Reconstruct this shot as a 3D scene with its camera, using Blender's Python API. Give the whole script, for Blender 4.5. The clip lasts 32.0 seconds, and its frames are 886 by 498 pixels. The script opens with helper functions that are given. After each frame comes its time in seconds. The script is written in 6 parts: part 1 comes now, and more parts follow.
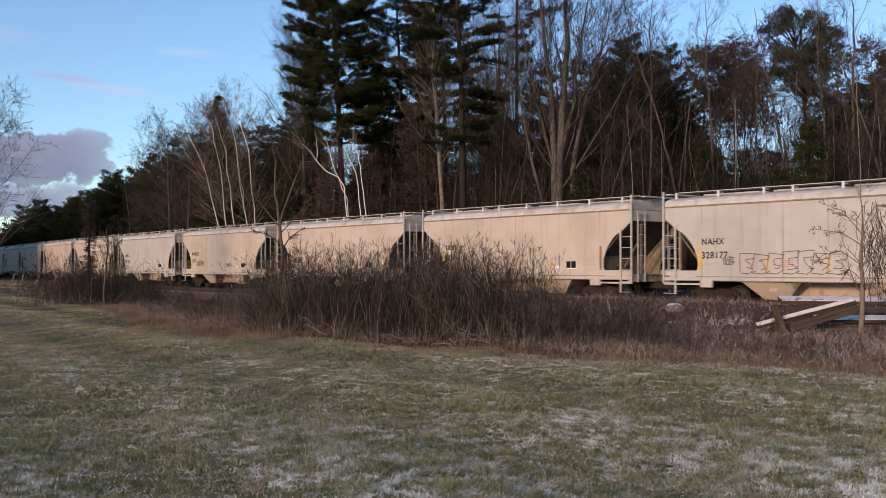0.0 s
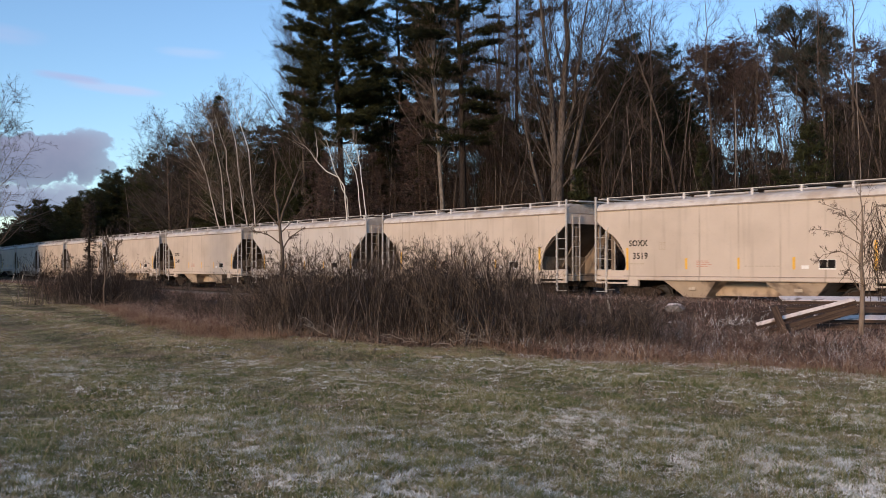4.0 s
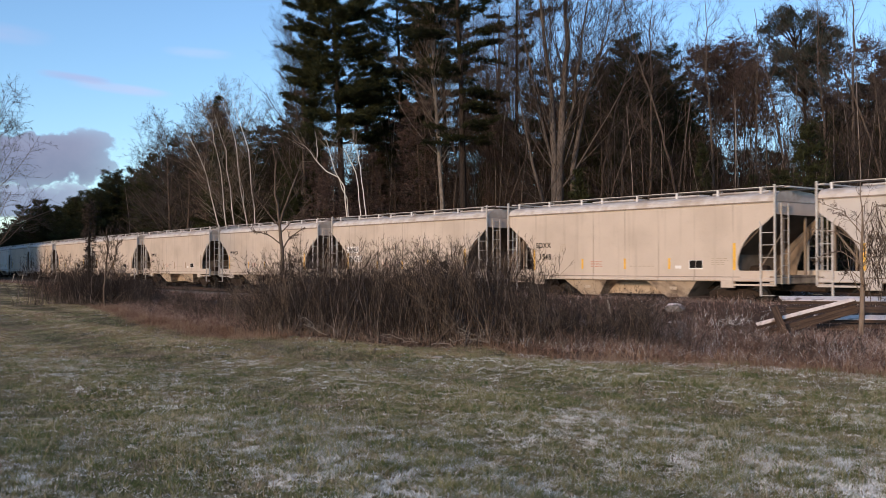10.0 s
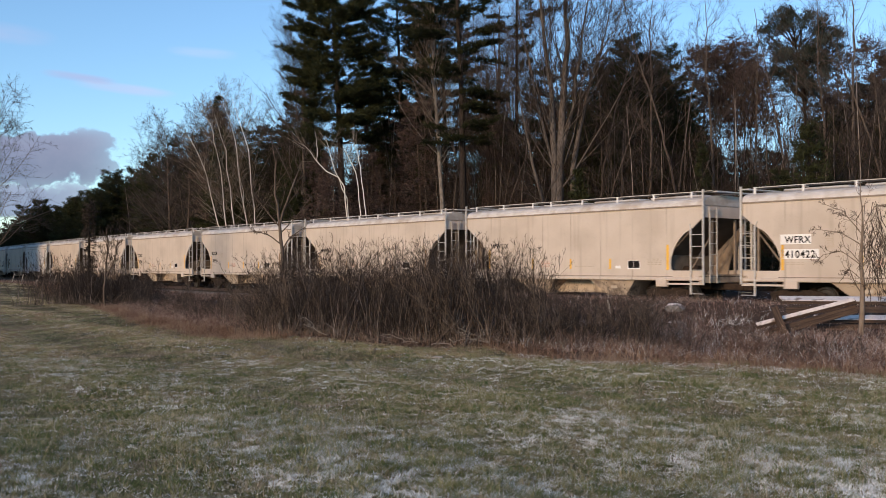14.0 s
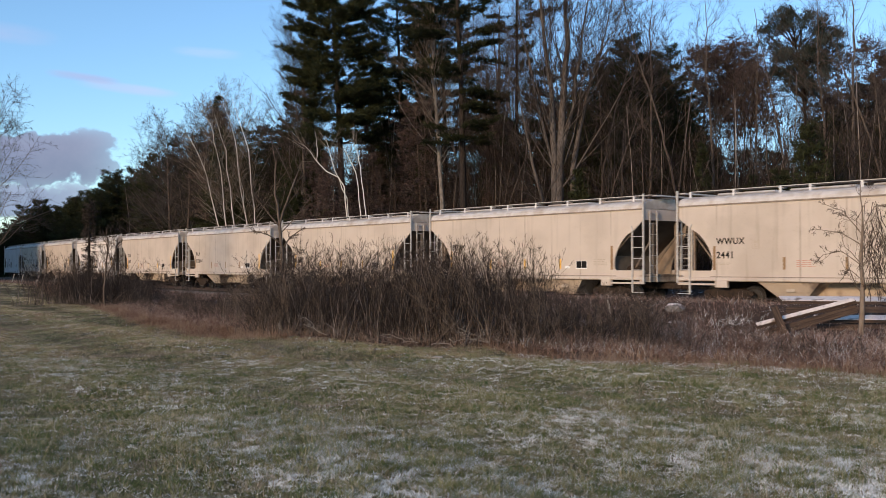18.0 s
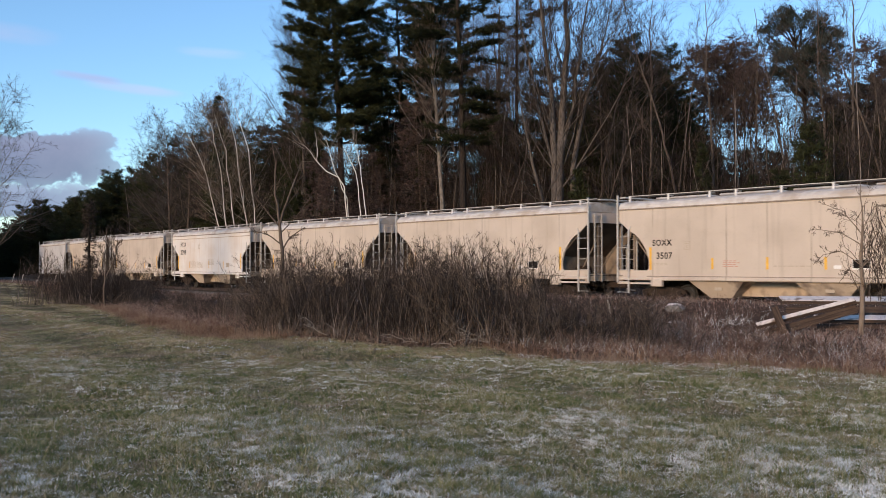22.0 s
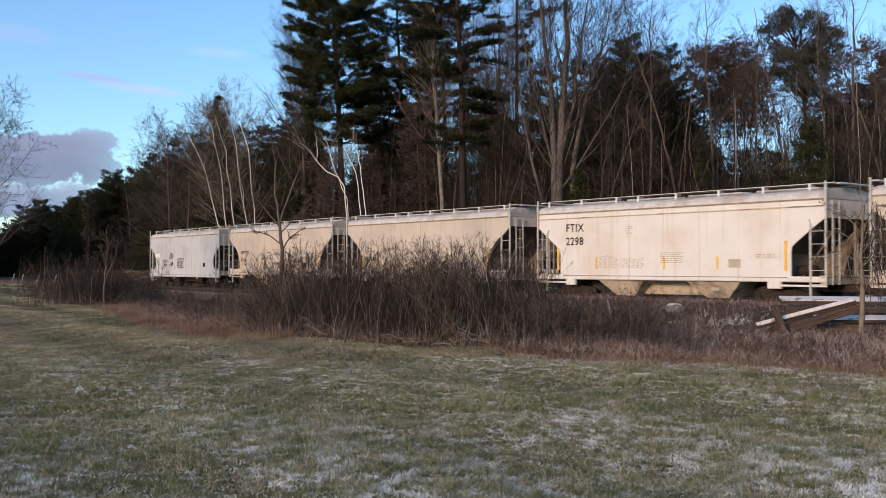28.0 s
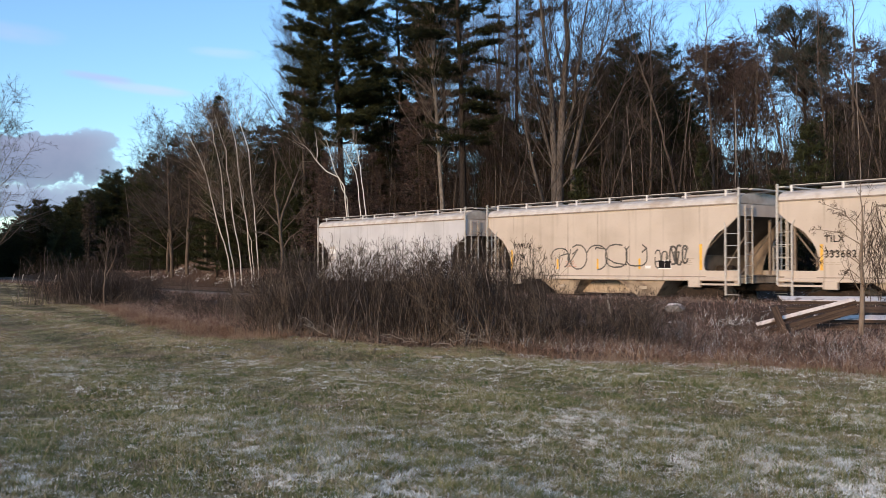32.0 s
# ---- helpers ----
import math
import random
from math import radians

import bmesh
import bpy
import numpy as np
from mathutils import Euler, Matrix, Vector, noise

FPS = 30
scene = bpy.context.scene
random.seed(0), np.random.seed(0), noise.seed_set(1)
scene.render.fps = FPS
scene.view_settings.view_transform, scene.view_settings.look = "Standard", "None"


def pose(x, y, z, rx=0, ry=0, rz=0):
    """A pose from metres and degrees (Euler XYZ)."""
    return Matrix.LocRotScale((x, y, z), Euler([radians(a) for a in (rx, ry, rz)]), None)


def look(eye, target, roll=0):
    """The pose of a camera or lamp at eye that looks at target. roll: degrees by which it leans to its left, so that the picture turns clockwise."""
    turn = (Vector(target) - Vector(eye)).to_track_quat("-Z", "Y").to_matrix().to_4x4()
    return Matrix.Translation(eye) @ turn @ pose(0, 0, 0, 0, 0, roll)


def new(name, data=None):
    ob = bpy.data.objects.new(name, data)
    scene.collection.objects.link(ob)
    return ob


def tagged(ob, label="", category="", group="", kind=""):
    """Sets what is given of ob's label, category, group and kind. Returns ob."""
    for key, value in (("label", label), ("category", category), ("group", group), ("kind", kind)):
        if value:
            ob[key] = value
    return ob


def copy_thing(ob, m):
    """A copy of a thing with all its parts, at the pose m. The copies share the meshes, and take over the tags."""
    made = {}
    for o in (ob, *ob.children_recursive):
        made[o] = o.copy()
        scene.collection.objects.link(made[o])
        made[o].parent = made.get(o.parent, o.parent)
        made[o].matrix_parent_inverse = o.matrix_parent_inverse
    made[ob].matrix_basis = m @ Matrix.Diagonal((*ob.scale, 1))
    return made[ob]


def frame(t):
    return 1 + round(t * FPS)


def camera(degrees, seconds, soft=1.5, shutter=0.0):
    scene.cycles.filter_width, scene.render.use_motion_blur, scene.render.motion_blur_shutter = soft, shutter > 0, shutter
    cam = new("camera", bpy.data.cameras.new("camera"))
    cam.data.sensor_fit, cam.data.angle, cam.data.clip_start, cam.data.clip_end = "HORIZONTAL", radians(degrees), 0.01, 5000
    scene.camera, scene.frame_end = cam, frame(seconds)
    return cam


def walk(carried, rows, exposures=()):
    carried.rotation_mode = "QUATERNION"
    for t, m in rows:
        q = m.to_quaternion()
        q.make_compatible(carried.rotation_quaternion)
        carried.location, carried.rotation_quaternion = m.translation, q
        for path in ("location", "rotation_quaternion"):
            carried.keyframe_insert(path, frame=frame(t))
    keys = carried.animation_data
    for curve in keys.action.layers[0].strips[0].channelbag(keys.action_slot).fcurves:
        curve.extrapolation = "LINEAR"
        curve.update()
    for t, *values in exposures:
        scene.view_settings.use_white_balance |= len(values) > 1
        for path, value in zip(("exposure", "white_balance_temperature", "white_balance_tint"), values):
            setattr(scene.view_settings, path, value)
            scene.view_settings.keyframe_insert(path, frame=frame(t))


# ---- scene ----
# ---- camera: it stands still beside a lawn ----
cam = camera(47.4, 32.0, soft=0.8, shutter=0.3)
EYE = 1.6
walk(cam, [(0.0, pose(0, 0, EYE, 91.01, 0, 0)), (32.0, pose(0, 0, EYE, 91.01, 0, 0))], exposures=[(0.0, 0.73, 7350, 15.5), (3.5, 0.75, 7300, 14.5), (6.0, 0.77, 7150, 13), (12.0, 0.79, 7080, 12.5), (13.0, 0.80, 7150, 10.4), (21.0, 0.83, 6950, 9.6), (28.0, 0.87, 6900, 9.6), (32.0, 0.99, 7050, 8.8)])

# ---- world and sun ----
SUN_AZ, SUN_EL = radians(216), radians(14)      # compass bearing of the sun, y is north
world = bpy.data.worlds.new("evening_sky")
world.use_nodes = True
scene.world = world
wn = world.node_tree.nodes
sky = wn.new("ShaderNodeTexSky")
sky.sky_type, sky.sun_disc = "NISHITA", False
sky.sun_elevation, sky.sun_rotation = SUN_EL, SUN_AZ
sky.altitude, sky.air_density, sky.dust_density, sky.ozone_density = 200, 1.0, 0.15, 4.6
wn["Background"].inputs["Strength"].default_value = 0.132
world.node_tree.links.new(sky.outputs[0], wn["Background"].inputs["Color"])
sun_data = bpy.data.lights.new("sun", "SUN")
sun_data.energy, sun_data.angle, sun_data.color = 1.72, radians(10), (1.0, 0.73, 0.50)
sun = new("sun", sun_data)
sun_dir = Vector((math.sin(SUN_AZ) * math.cos(SUN_EL), math.cos(SUN_AZ) * math.cos(SUN_EL), math.sin(SUN_EL)))
sun.matrix_world = look(sun_dir * 50, (0, 0, 0))


# ---- materials ----
def surface(name, c1, c2, scale=6.0, rough=0.8, bump=0.3, metal=0.0, stretch=(1, 1, 1), c3=None, big=0.35, island=0.0,
            bump_dist=0.02, per_object=0.0, cover=0.5):
    """Two tones by fine noise, a third by broad noise, with relief; island and per_object vary the value piece by piece."""
    m = bpy.data.materials.new(name)
    m.use_nodes = True
    nt = m.node_tree
    n, link = nt.nodes, nt.links.new
    bsdf = n["Principled BSDF"]
    tc = n.new("ShaderNodeTexCoord")
    mp = n.new("ShaderNodeMapping")
    mp.inputs["Scale"].default_value = stretch
    link(tc.outputs["Object"], mp.inputs["Vector"])
    fine = n.new("ShaderNodeTexNoise")
    fine.inputs["Scale"].default_value, fine.inputs["Detail"].default_value = scale, 6
    link(mp.outputs[0], fine.inputs["Vector"])
    ramp = n.new("ShaderNodeValToRGB")
    ramp.color_ramp.elements[0].position, ramp.color_ramp.elements[1].position = 0.32, 0.68
    ramp.color_ramp.elements[0].color, ramp.color_ramp.elements[1].color = (*c1, 1), (*c2, 1)
    link(fine.outputs["Fac"], ramp.inputs["Fac"])
    colour = ramp.outputs["Color"]
    if c3:
        broad = n.new("ShaderNodeTexNoise")
        broad.inputs["Scale"].default_value, broad.inputs["Detail"].default_value = scale * big, 4
        link(tc.outputs["Object"], broad.inputs["Vector"])
        r2 = n.new("ShaderNodeValToRGB")
        r2.color_ramp.elements[0].position, r2.color_ramp.elements[1].position = cover, cover + 0.14
        link(broad.outputs["Fac"], r2.inputs["Fac"])
        mix = n.new("ShaderNodeMix")
        mix.data_type = "RGBA"
        link(r2.outputs["Color"], mix.inputs["Factor"])
        link(colour, mix.inputs["A"])
        mix.inputs["B"].default_value = (*c3, 1)
        colour = mix.outputs["Result"]
    for kind, amount in (("ShaderNodeNewGeometry", island), ("ShaderNodeObjectInfo", per_object)):
        if amount:
            g = n.new(kind)
            rng = n.new("ShaderNodeMapRange")
            rng.inputs["To Min"].default_value, rng.inputs["To Max"].default_value = 1 - amount, 1 + amount
            link(g.outputs["Random Per Island" if kind.endswith("Geometry") else "Random"], rng.inputs["Value"])
            hsv = n.new("ShaderNodeHueSaturation")
            link(rng.outputs[0], hsv.inputs["Value"])
            link(colour, hsv.inputs["Color"])
            colour = hsv.outputs["Color"]
    link(colour, bsdf.inputs["Base Color"])
    bsdf.inputs["Roughness"].default_value, bsdf.inputs["Metallic"].default_value = rough, metal
    bsdf.inputs["Specular IOR Level"].default_value = 0.12 if rough > 0.78 else 0.5
    if bump:
        b = n.new("ShaderNodeBump")
        b.inputs["Strength"].default_value, b.inputs["Distance"].default_value = bump, bump_dist
        link(fine.outputs["Fac"], b.inputs["Height"])
        link(b.outputs[0], bsdf.inputs["Normal"])
    return m


def blades(name, stops, rough=0.85, patch=0.0, size=0.5, clump=0.0, clump_size=20.0):
    """Blade colours picked blade by blade from a ramp."""
    m = bpy.data.materials.new(name)
    m.use_nodes = True
    n, link = m.node_tree.nodes, m.node_tree.links.new
    g, ramp = n.new("ShaderNodeNewGeometry"), n.new("ShaderNodeValToRGB")
    e = ramp.color_ramp.elements
    e[0].position, e[0].color = stops[0][0], (*stops[0][1], 1)
    e[1].position, e[1].color = stops[-1][0], (*stops[-1][1], 1)
    for p, c in stops[1:-1]:
        e.new(p).color = (*c, 1)
    pick = g.outputs["Random Per Island"]
    if patch:
        tc, tx, mr, add = n.new("ShaderNodeTexCoord"), n.new("ShaderNodeTexNoise"), n.new("ShaderNodeMapRange"), n.new("ShaderNodeMath")
        tx.inputs["Scale"].default_value, tx.inputs["Detail"].default_value = size, 5
        link(tc.outputs["Object"], tx.inputs["Vector"])
        link(tx.outputs["Fac"], mr.inputs["Value"])
        mr.inputs["From Min"].default_value, mr.inputs["From Max"].default_value = 0.35, 0.65
        mr.inputs["To Min"].default_value, mr.inputs["To Max"].default_value = -patch, patch
        add.operation, add.use_clamp = "ADD", True
        link(pick, add.inputs[0])
        link(mr.outputs[0], add.inputs[1])
        pick = add.outputs[0]
        if clump:
            t2, m2, a2 = n.new("ShaderNodeTexNoise"), n.new("ShaderNodeMapRange"), n.new("ShaderNodeMath")
            t2.inputs["Scale"].default_value, t2.inputs["Detail"].default_value = clump_size, 2
            link(tc.outputs["Object"], t2.inputs["Vector"])
            m2.inputs["From Min"].default_value, m2.inputs["From Max"].default_value = 0.38, 0.62
            m2.inputs["To Min"].default_value, m2.inputs["To Max"].default_value = -clump, clump
            link(t2.outputs["Fac"], m2.inputs["Value"])
            a2.operation, a2.use_clamp = "ADD", True
            link(pick, a2.inputs[0])
            link(m2.outputs[0], a2.inputs[1])
            pick = a2.outputs[0]
    link(pick, ramp.inputs["Fac"])
    link(ramp.outputs["Color"], n["Principled BSDF"].inputs["Base Color"])
    n["Principled BSDF"].inputs["Roughness"].default_value = rough
    n["Principled BSDF"].inputs["Specular IOR Level"].default_value = 0.15
    return m


def car_paint(name, base, tone, dirt, amount):
    """Weathered railcar paint: faded patches, upright streaks of grime and fine speckle."""
    m = surface(name, base, tone, 0.9, 0.55, 0.05, c3=None)
    nt = m.node_tree
    n, link = nt.nodes, nt.links.new
    bsdf = n["Principled BSDF"]
    colour = bsdf.inputs["Base Color"].links[0].from_socket
    tc = next(k for k in n if k.type == "TEX_COORD")
    for stretch, scale, low, high, strength in (((1.6, 1.6, 0.12), 2.2, 0.56, 0.80, amount), ((1, 1, 1), 14.0, 0.60, 0.80, amount * 0.7),
                                                ((0.35, 1, 0.5), 1.1, 0.52, 0.66, amount * 0.6)):
        mp, tx, rp, mx = n.new("ShaderNodeMapping"), n.new("ShaderNodeTexNoise"), n.new("ShaderNodeMapRange"), n.new("ShaderNodeMix")
        mp.inputs["Scale"].default_value = stretch
        link(tc.outputs["Object"], mp.inputs["Vector"])
        tx.inputs["Scale"].default_value, tx.inputs["Detail"].default_value = scale, 5
        link(mp.outputs[0], tx.inputs["Vector"])
        rp.inputs["From Min"].default_value, rp.inputs["From Max"].default_value, rp.inputs["To Max"].default_value = low, high, strength
        link(tx.outputs["Fac"], rp.inputs["Value"])
        mx.data_type = "RGBA"
        link(rp.outputs[0], mx.inputs["Factor"])
        link(colour, mx.inputs["A"])
        mx.inputs["B"].default_value = (*dirt, 1)
        colour = mx.outputs["Result"]
    # grime along the upright weld seams
    sep, seam, tx, mu, mx = n.new("ShaderNodeSeparateXYZ"), n.new("ShaderNodeMath"), n.new("ShaderNodeTexNoise"), n.new("ShaderNodeMath"), n.new("ShaderNodeMix")
    link(tc.outputs["Object"], sep.inputs[0])
    seam.operation, seam.inputs[1].default_value = "PINGPONG", 0.9
    link(sep.outputs["X"], seam.inputs[0])
    thin = n.new("ShaderNodeMapRange")
    thin.inputs["From Min"].default_value, thin.inputs["From Max"].default_value = 0.055, 0.0
    link(seam.outputs[0], thin.inputs["Value"])
    mp = n.new("ShaderNodeMapping")
    mp.inputs["Scale"].default_value = (0.9, 1, 0.55)
    link(tc.outputs["Object"], mp.inputs["Vector"])
    link(mp.outputs[0], tx.inputs["Vector"])
    tx.inputs["Scale"].default_value, tx.inputs["Detail"].default_value = 0.9, 4
    worn = n.new("ShaderNodeMapRange")
    worn.inputs["From Min"].default_value, worn.inputs["From Max"].default_value, worn.inputs["To Max"].default_value = 0.45, 0.68, 0.75
    link(tx.outputs["Fac"], worn.inputs["Value"])
    mu.operation = "MULTIPLY"
    link(thin.outputs[0], mu.inputs[0])
    link(worn.outputs[0], mu.inputs[1])
    mx.data_type = "RGBA"
    link(mu.outputs[0], mx.inputs["Factor"])
    link(colour, mx.inputs["A"])
    mx.inputs["B"].default_value = (*dirt, 1)
    link(mx.outputs["Result"], bsdf.inputs["Base Color"])
    return m


DIRT = (0.20, 0.15, 0.10)
PAINT = {
    "tan": car_paint("tan_railcar_paint", (0.55, 0.46, 0.38), (0.60, 0.51, 0.43), DIRT, 0.3),
    "cream": car_paint("cream_railcar_paint", (0.56, 0.47, 0.39), (0.605, 0.51, 0.425), DIRT, 0.25),
    "pale": car_paint("pale_grey_cream_railcar_paint", (0.515, 0.47, 0.435), (0.565, 0.515, 0.47), DIRT, 0.25),
    "white": car_paint("chalky_white_railcar_paint", (0.69, 0.642, 0.605), (0.75, 0.706, 0.665), (0.55, 0.38, 0.24), 0.4),
    "grey": car_paint("light_grey_railcar_paint", (0.52, 0.51, 0.525), (0.58, 0.57, 0.585), (0.2, 0.19, 0.18), 0.3),
}
M_ROOF = surface("frosted_roof_paint", (0.50, 0.455, 0.41), (0.63, 0.59, 0.555), 3.0, 0.7, 0.1, c3=(0.44, 0.37, 0.31), big=0.4)
M_ENDS = surface("grey_end_sheet_paint", (0.60, 0.50, 0.425), (0.68, 0.57, 0.485), 2.0, 0.6, 0.05)
# slope sheets: car paint darkened to hold the shade inside the end recess
M_SLOPE = surface("shaded_slope_sheet", (0.08, 0.06, 0.047), (0.15, 0.113, 0.086), 1.5, 0.85, 0.1)
M_BAY = surface("dusty_hopper_bay_paint", (0.43, 0.335, 0.25), (0.53, 0.42, 0.315), 2.0, 0.75, 0.1, c3=(0.20, 0.15, 0.115), big=0.6)
# frame paint kept dark to include the shade it stands in
M_FRAME = surface("shaded_frame_paint", (0.20, 0.155, 0.12), (0.32, 0.25, 0.195), 3.0, 0.7, 0.1)
# dusty tan lowered in tone, so the recess shade sits in the paint
M_BULKHEAD = surface("dusty_shaded_bulkhead_paint", (0.12, 0.098, 0.08), (0.19, 0.158, 0.13), 2.0, 0.8, 0.1, c3=(0.15, 0.115, 0.09), big=0.5)
M_LADDER = surface("galvanised_ladder_steel", (0.42, 0.39, 0.36), (0.58, 0.55, 0.51), 9, 0.5, 0.05)
M_BRACKET = surface("white_bracket_paint", (0.66, 0.64, 0.62), (0.74, 0.72, 0.70), 9, 0.6, 0)
M_GRATE = surface("dark_walkway_grating", (0.03, 0.028, 0.026), (0.07, 0.065, 0.06), 20, 0.7, 0.2)
# rusty steel at half its tone, with the under-car shade in the colour
M_TRUCK = surface("rusty_shaded_truck_steel", (0.024, 0.018, 0.015), (0.055, 0.038, 0.028), 7, 0.8, 0.2)
M_WHEEL = surface("dark_wheel_steel", (0.04, 0.035, 0.03), (0.09, 0.08, 0.07), 5, 0.5, 0.05, metal=0.6)
M_YELLOW = surface("orange_yellow_reflective_tape", (0.75, 0.40, 0.05), (0.85, 0.50, 0.08), 8, 0.5, 0)
M_TAPE_BROWN = surface("faded_brown_reflective_tape", (0.22, 0.13, 0.06), (0.32, 0.19, 0.09), 8, 0.6, 0)
M_INK = surface("black_stencil_ink", (0.010, 0.009, 0.009), (0.02, 0.018, 0.017), 8, 0.85, 0)
M_FADED = surface("faded_stencil_ink", (0.42, 0.34, 0.26), (0.50, 0.42, 0.33), 8, 0.7, 0)
M_RED_PRINT = surface("faded_red_print", (0.50, 0.27, 0.20), (0.56, 0.32, 0.24), 8, 0.7, 0)
M_SPRAY = surface("black_spray_paint", (0.06, 0.055, 0.05), (0.16, 0.14, 0.12), 5, 0.6, 0)
M_PLATE = surface("white_number_panel_paint", (0.78, 0.76, 0.73), (0.82, 0.80, 0.77), 5, 0.6, 0)
M_RAIL = surface("rusty_rail_steel", (0.07, 0.045, 0.035), (0.13, 0.09, 0.07), 8, 0.6, 0.1, metal=0.5)
M_TIE = surface("weathered_tie_timber", (0.05, 0.04, 0.035), (0.11, 0.09, 0.075), 9, 0.9, 0.3, per_object=0.3)
M_BALLAST = surface("ballast_stone", (0.16, 0.14, 0.13), (0.30, 0.28, 0.27), 22, 0.9, 0.9, c3=(0.60, 0.58, 0.57), big=0.2, cover=0.58, bump_dist=0.05)
M_BARK = surface("grey_brown_bark", (0.0702, 0.054, 0.0432), (0.155, 0.121, 0.0985), 5, 0.9, 0.6, stretch=(3, 3, 0.6), bump_dist=0.04)
M_BARK_WARM = surface("buff_maple_bark", (0.048, 0.040, 0.035), (0.16, 0.134, 0.118), 7, 0.9, 0.7, stretch=(3, 3, 0.5), bump_dist=0.05)
M_PINE_BARK = surface("dark_pine_bark", (0.018, 0.014, 0.012), (0.048, 0.038, 0.032), 5, 0.9, 0.6, stretch=(3, 3, 0.6), bump_dist=0.04)
M_POPLAR = surface("pale_poplar_bark", (0.11, 0.094, 0.082), (0.25, 0.215, 0.185), 6, 0.9, 0.5, stretch=(2, 2, 0.6))
M_POLE = surface("slender_trunk_bark", (0.050, 0.041, 0.035), (0.19, 0.158, 0.135), 4, 0.9, 0.3, stretch=(3, 3, 0.5), island=0.7)
M_BIRCH = surface("white_birch_bark", (0.56, 0.52, 0.47), (0.70, 0.66, 0.60), 6, 0.7, 0.2, stretch=(1, 1, 6), c3=(0.0984, 0.082, 0.0656), big=0.8, cover=0.60)
M_BIRCH_LIMB = surface("pale_birch_limbs", (0.24, 0.21, 0.18), (0.36, 0.32, 0.28), 3, 0.8, 0, island=0.3)
M_SAPLING = surface("tan_sapling_bark", (0.16, 0.12, 0.09), (0.27, 0.21, 0.165), 7, 0.9, 0.5, stretch=(3, 3, 0.5))
M_TWIG = surface("brown_twigs", (0.045, 0.034, 0.028), (0.095, 0.072, 0.060), 0.7, 0.9, 0, island=0.4, per_object=0.3)
M_TWIG_PALE = surface("pale_buff_twigs", (0.11, 0.085, 0.066), (0.17, 0.135, 0.105), 0.7, 0.9, 0, island=0.3)
M_TWIG_GREY = surface("grey_frosty_twigs", (0.040, 0.033, 0.030), (0.078, 0.066, 0.060), 0.7, 0.9, 0, island=0.3, per_object=0.15)
M_SHRUB = surface("brown_shrub_stems", (0.050, 0.040, 0.034), (0.190, 0.152, 0.127), 1.5, 0.9, 0, island=0.8, per_object=0.3)
M_SHRUB_TWIG = surface("dark_shrub_twigs", (0.026, 0.020, 0.017), (0.080, 0.062, 0.051), 1.5, 0.9, 0, island=0.5, per_object=0.3)
M_PINE = surface("dark_pine_needles", (0.019, 0.023, 0.011), (0.042, 0.046, 0.020), 0.8, 0.8, 0, island=0.5, per_object=0.2)
M_PINE_FROST = surface("frosted_pine_needles", (0.018, 0.025, 0.019), (0.085, 0.100, 0.090), 0.9, 0.8, 0, island=0.5)
M_BROWNLEAF = surface("dead_brown_foliage", (0.0552, 0.0396, 0.0356), (0.116, 0.0792, 0.0686), 0.8, 0.9, 0, island=0.4)
# brown taken nearly to black, so its colour carries the wood's inner shade
M_THICKET = surface("shaded_brown_thicket", (0.014, 0.0105, 0.009), (0.044, 0.033, 0.028), 0.25, 0.95, 0, island=0.5)
M_BRAMBLE = surface("red_brown_bramble", (0.085, 0.052, 0.040), (0.21, 0.145, 0.115), 1.5, 0.9, 0, island=0.55, per_object=0.3)
M_WOOD = surface("weathered_plank", (0.050, 0.036, 0.030), (0.115, 0.080, 0.063), 5, 0.9, 0.4, stretch=(0.4, 6, 6))
M_SNOW = surface("thin_snow", (0.66, 0.60, 0.565), (0.79, 0.72, 0.68), 9, 0.8, 0.4, c3=(0.27, 0.21, 0.175), big=0.35, cover=0.56)
M_STONE = surface("grey_stone", (0.14, 0.13, 0.12), (0.30, 0.28, 0.27), 6, 0.9, 0.6)
M_POST = surface("bleached_post_wood", (0.36, 0.31, 0.26), (0.50, 0.45, 0.39), 6, 0.9, 0.3)
M_GRASS = blades("lawn_blades", [(0.0, (0.055, 0.079, 0.029)), (0.42, (0.161, 0.170, 0.072)), (0.7, (0.333, 0.292, 0.181)), (0.9, (0.564, 0.504, 0.423)),
                                 (1.0, (0.559, 0.482, 0.380))], patch=0.25, size=1.1, clump=0.4, clump_size=16)
M_GRASS_FAR = blades("far_lawn_blades", [(0.0, (0.153, 0.159, 0.065)), (0.4, (0.307, 0.266, 0.124)), (0.75, (0.519, 0.407, 0.260)), (1.0, (0.62, 0.54, 0.44))], patch=0.3, size=0.6, clump=0.4, clump_size=5)
M_OLIVE = blades("olive_tufts", [(0.0, (0.075, 0.088, 0.038)), (0.5, (0.19, 0.20, 0.095)), (0.85, (0.38, 0.36, 0.22)), (1.0, (0.58, 0.53, 0.41))], patch=0.2, size=1.3, clump=0.25, clump_size=14)
M_TUFT = blades("lush_tufts", [(0.0, (0.052, 0.080, 0.029)), (0.5, (0.135, 0.165, 0.065)), (0.85, (0.31, 0.285, 0.15)), (1.0, (0.52, 0.46, 0.35))], patch=0.22, size=1.3, clump=0.3, clump_size=14)
M_FROST = blades("frosted_blades", [(0.0, (0.34, 0.39, 0.33)), (0.4, (0.72, 0.75, 0.73)), (1.0, (0.93, 0.94, 0.95))])
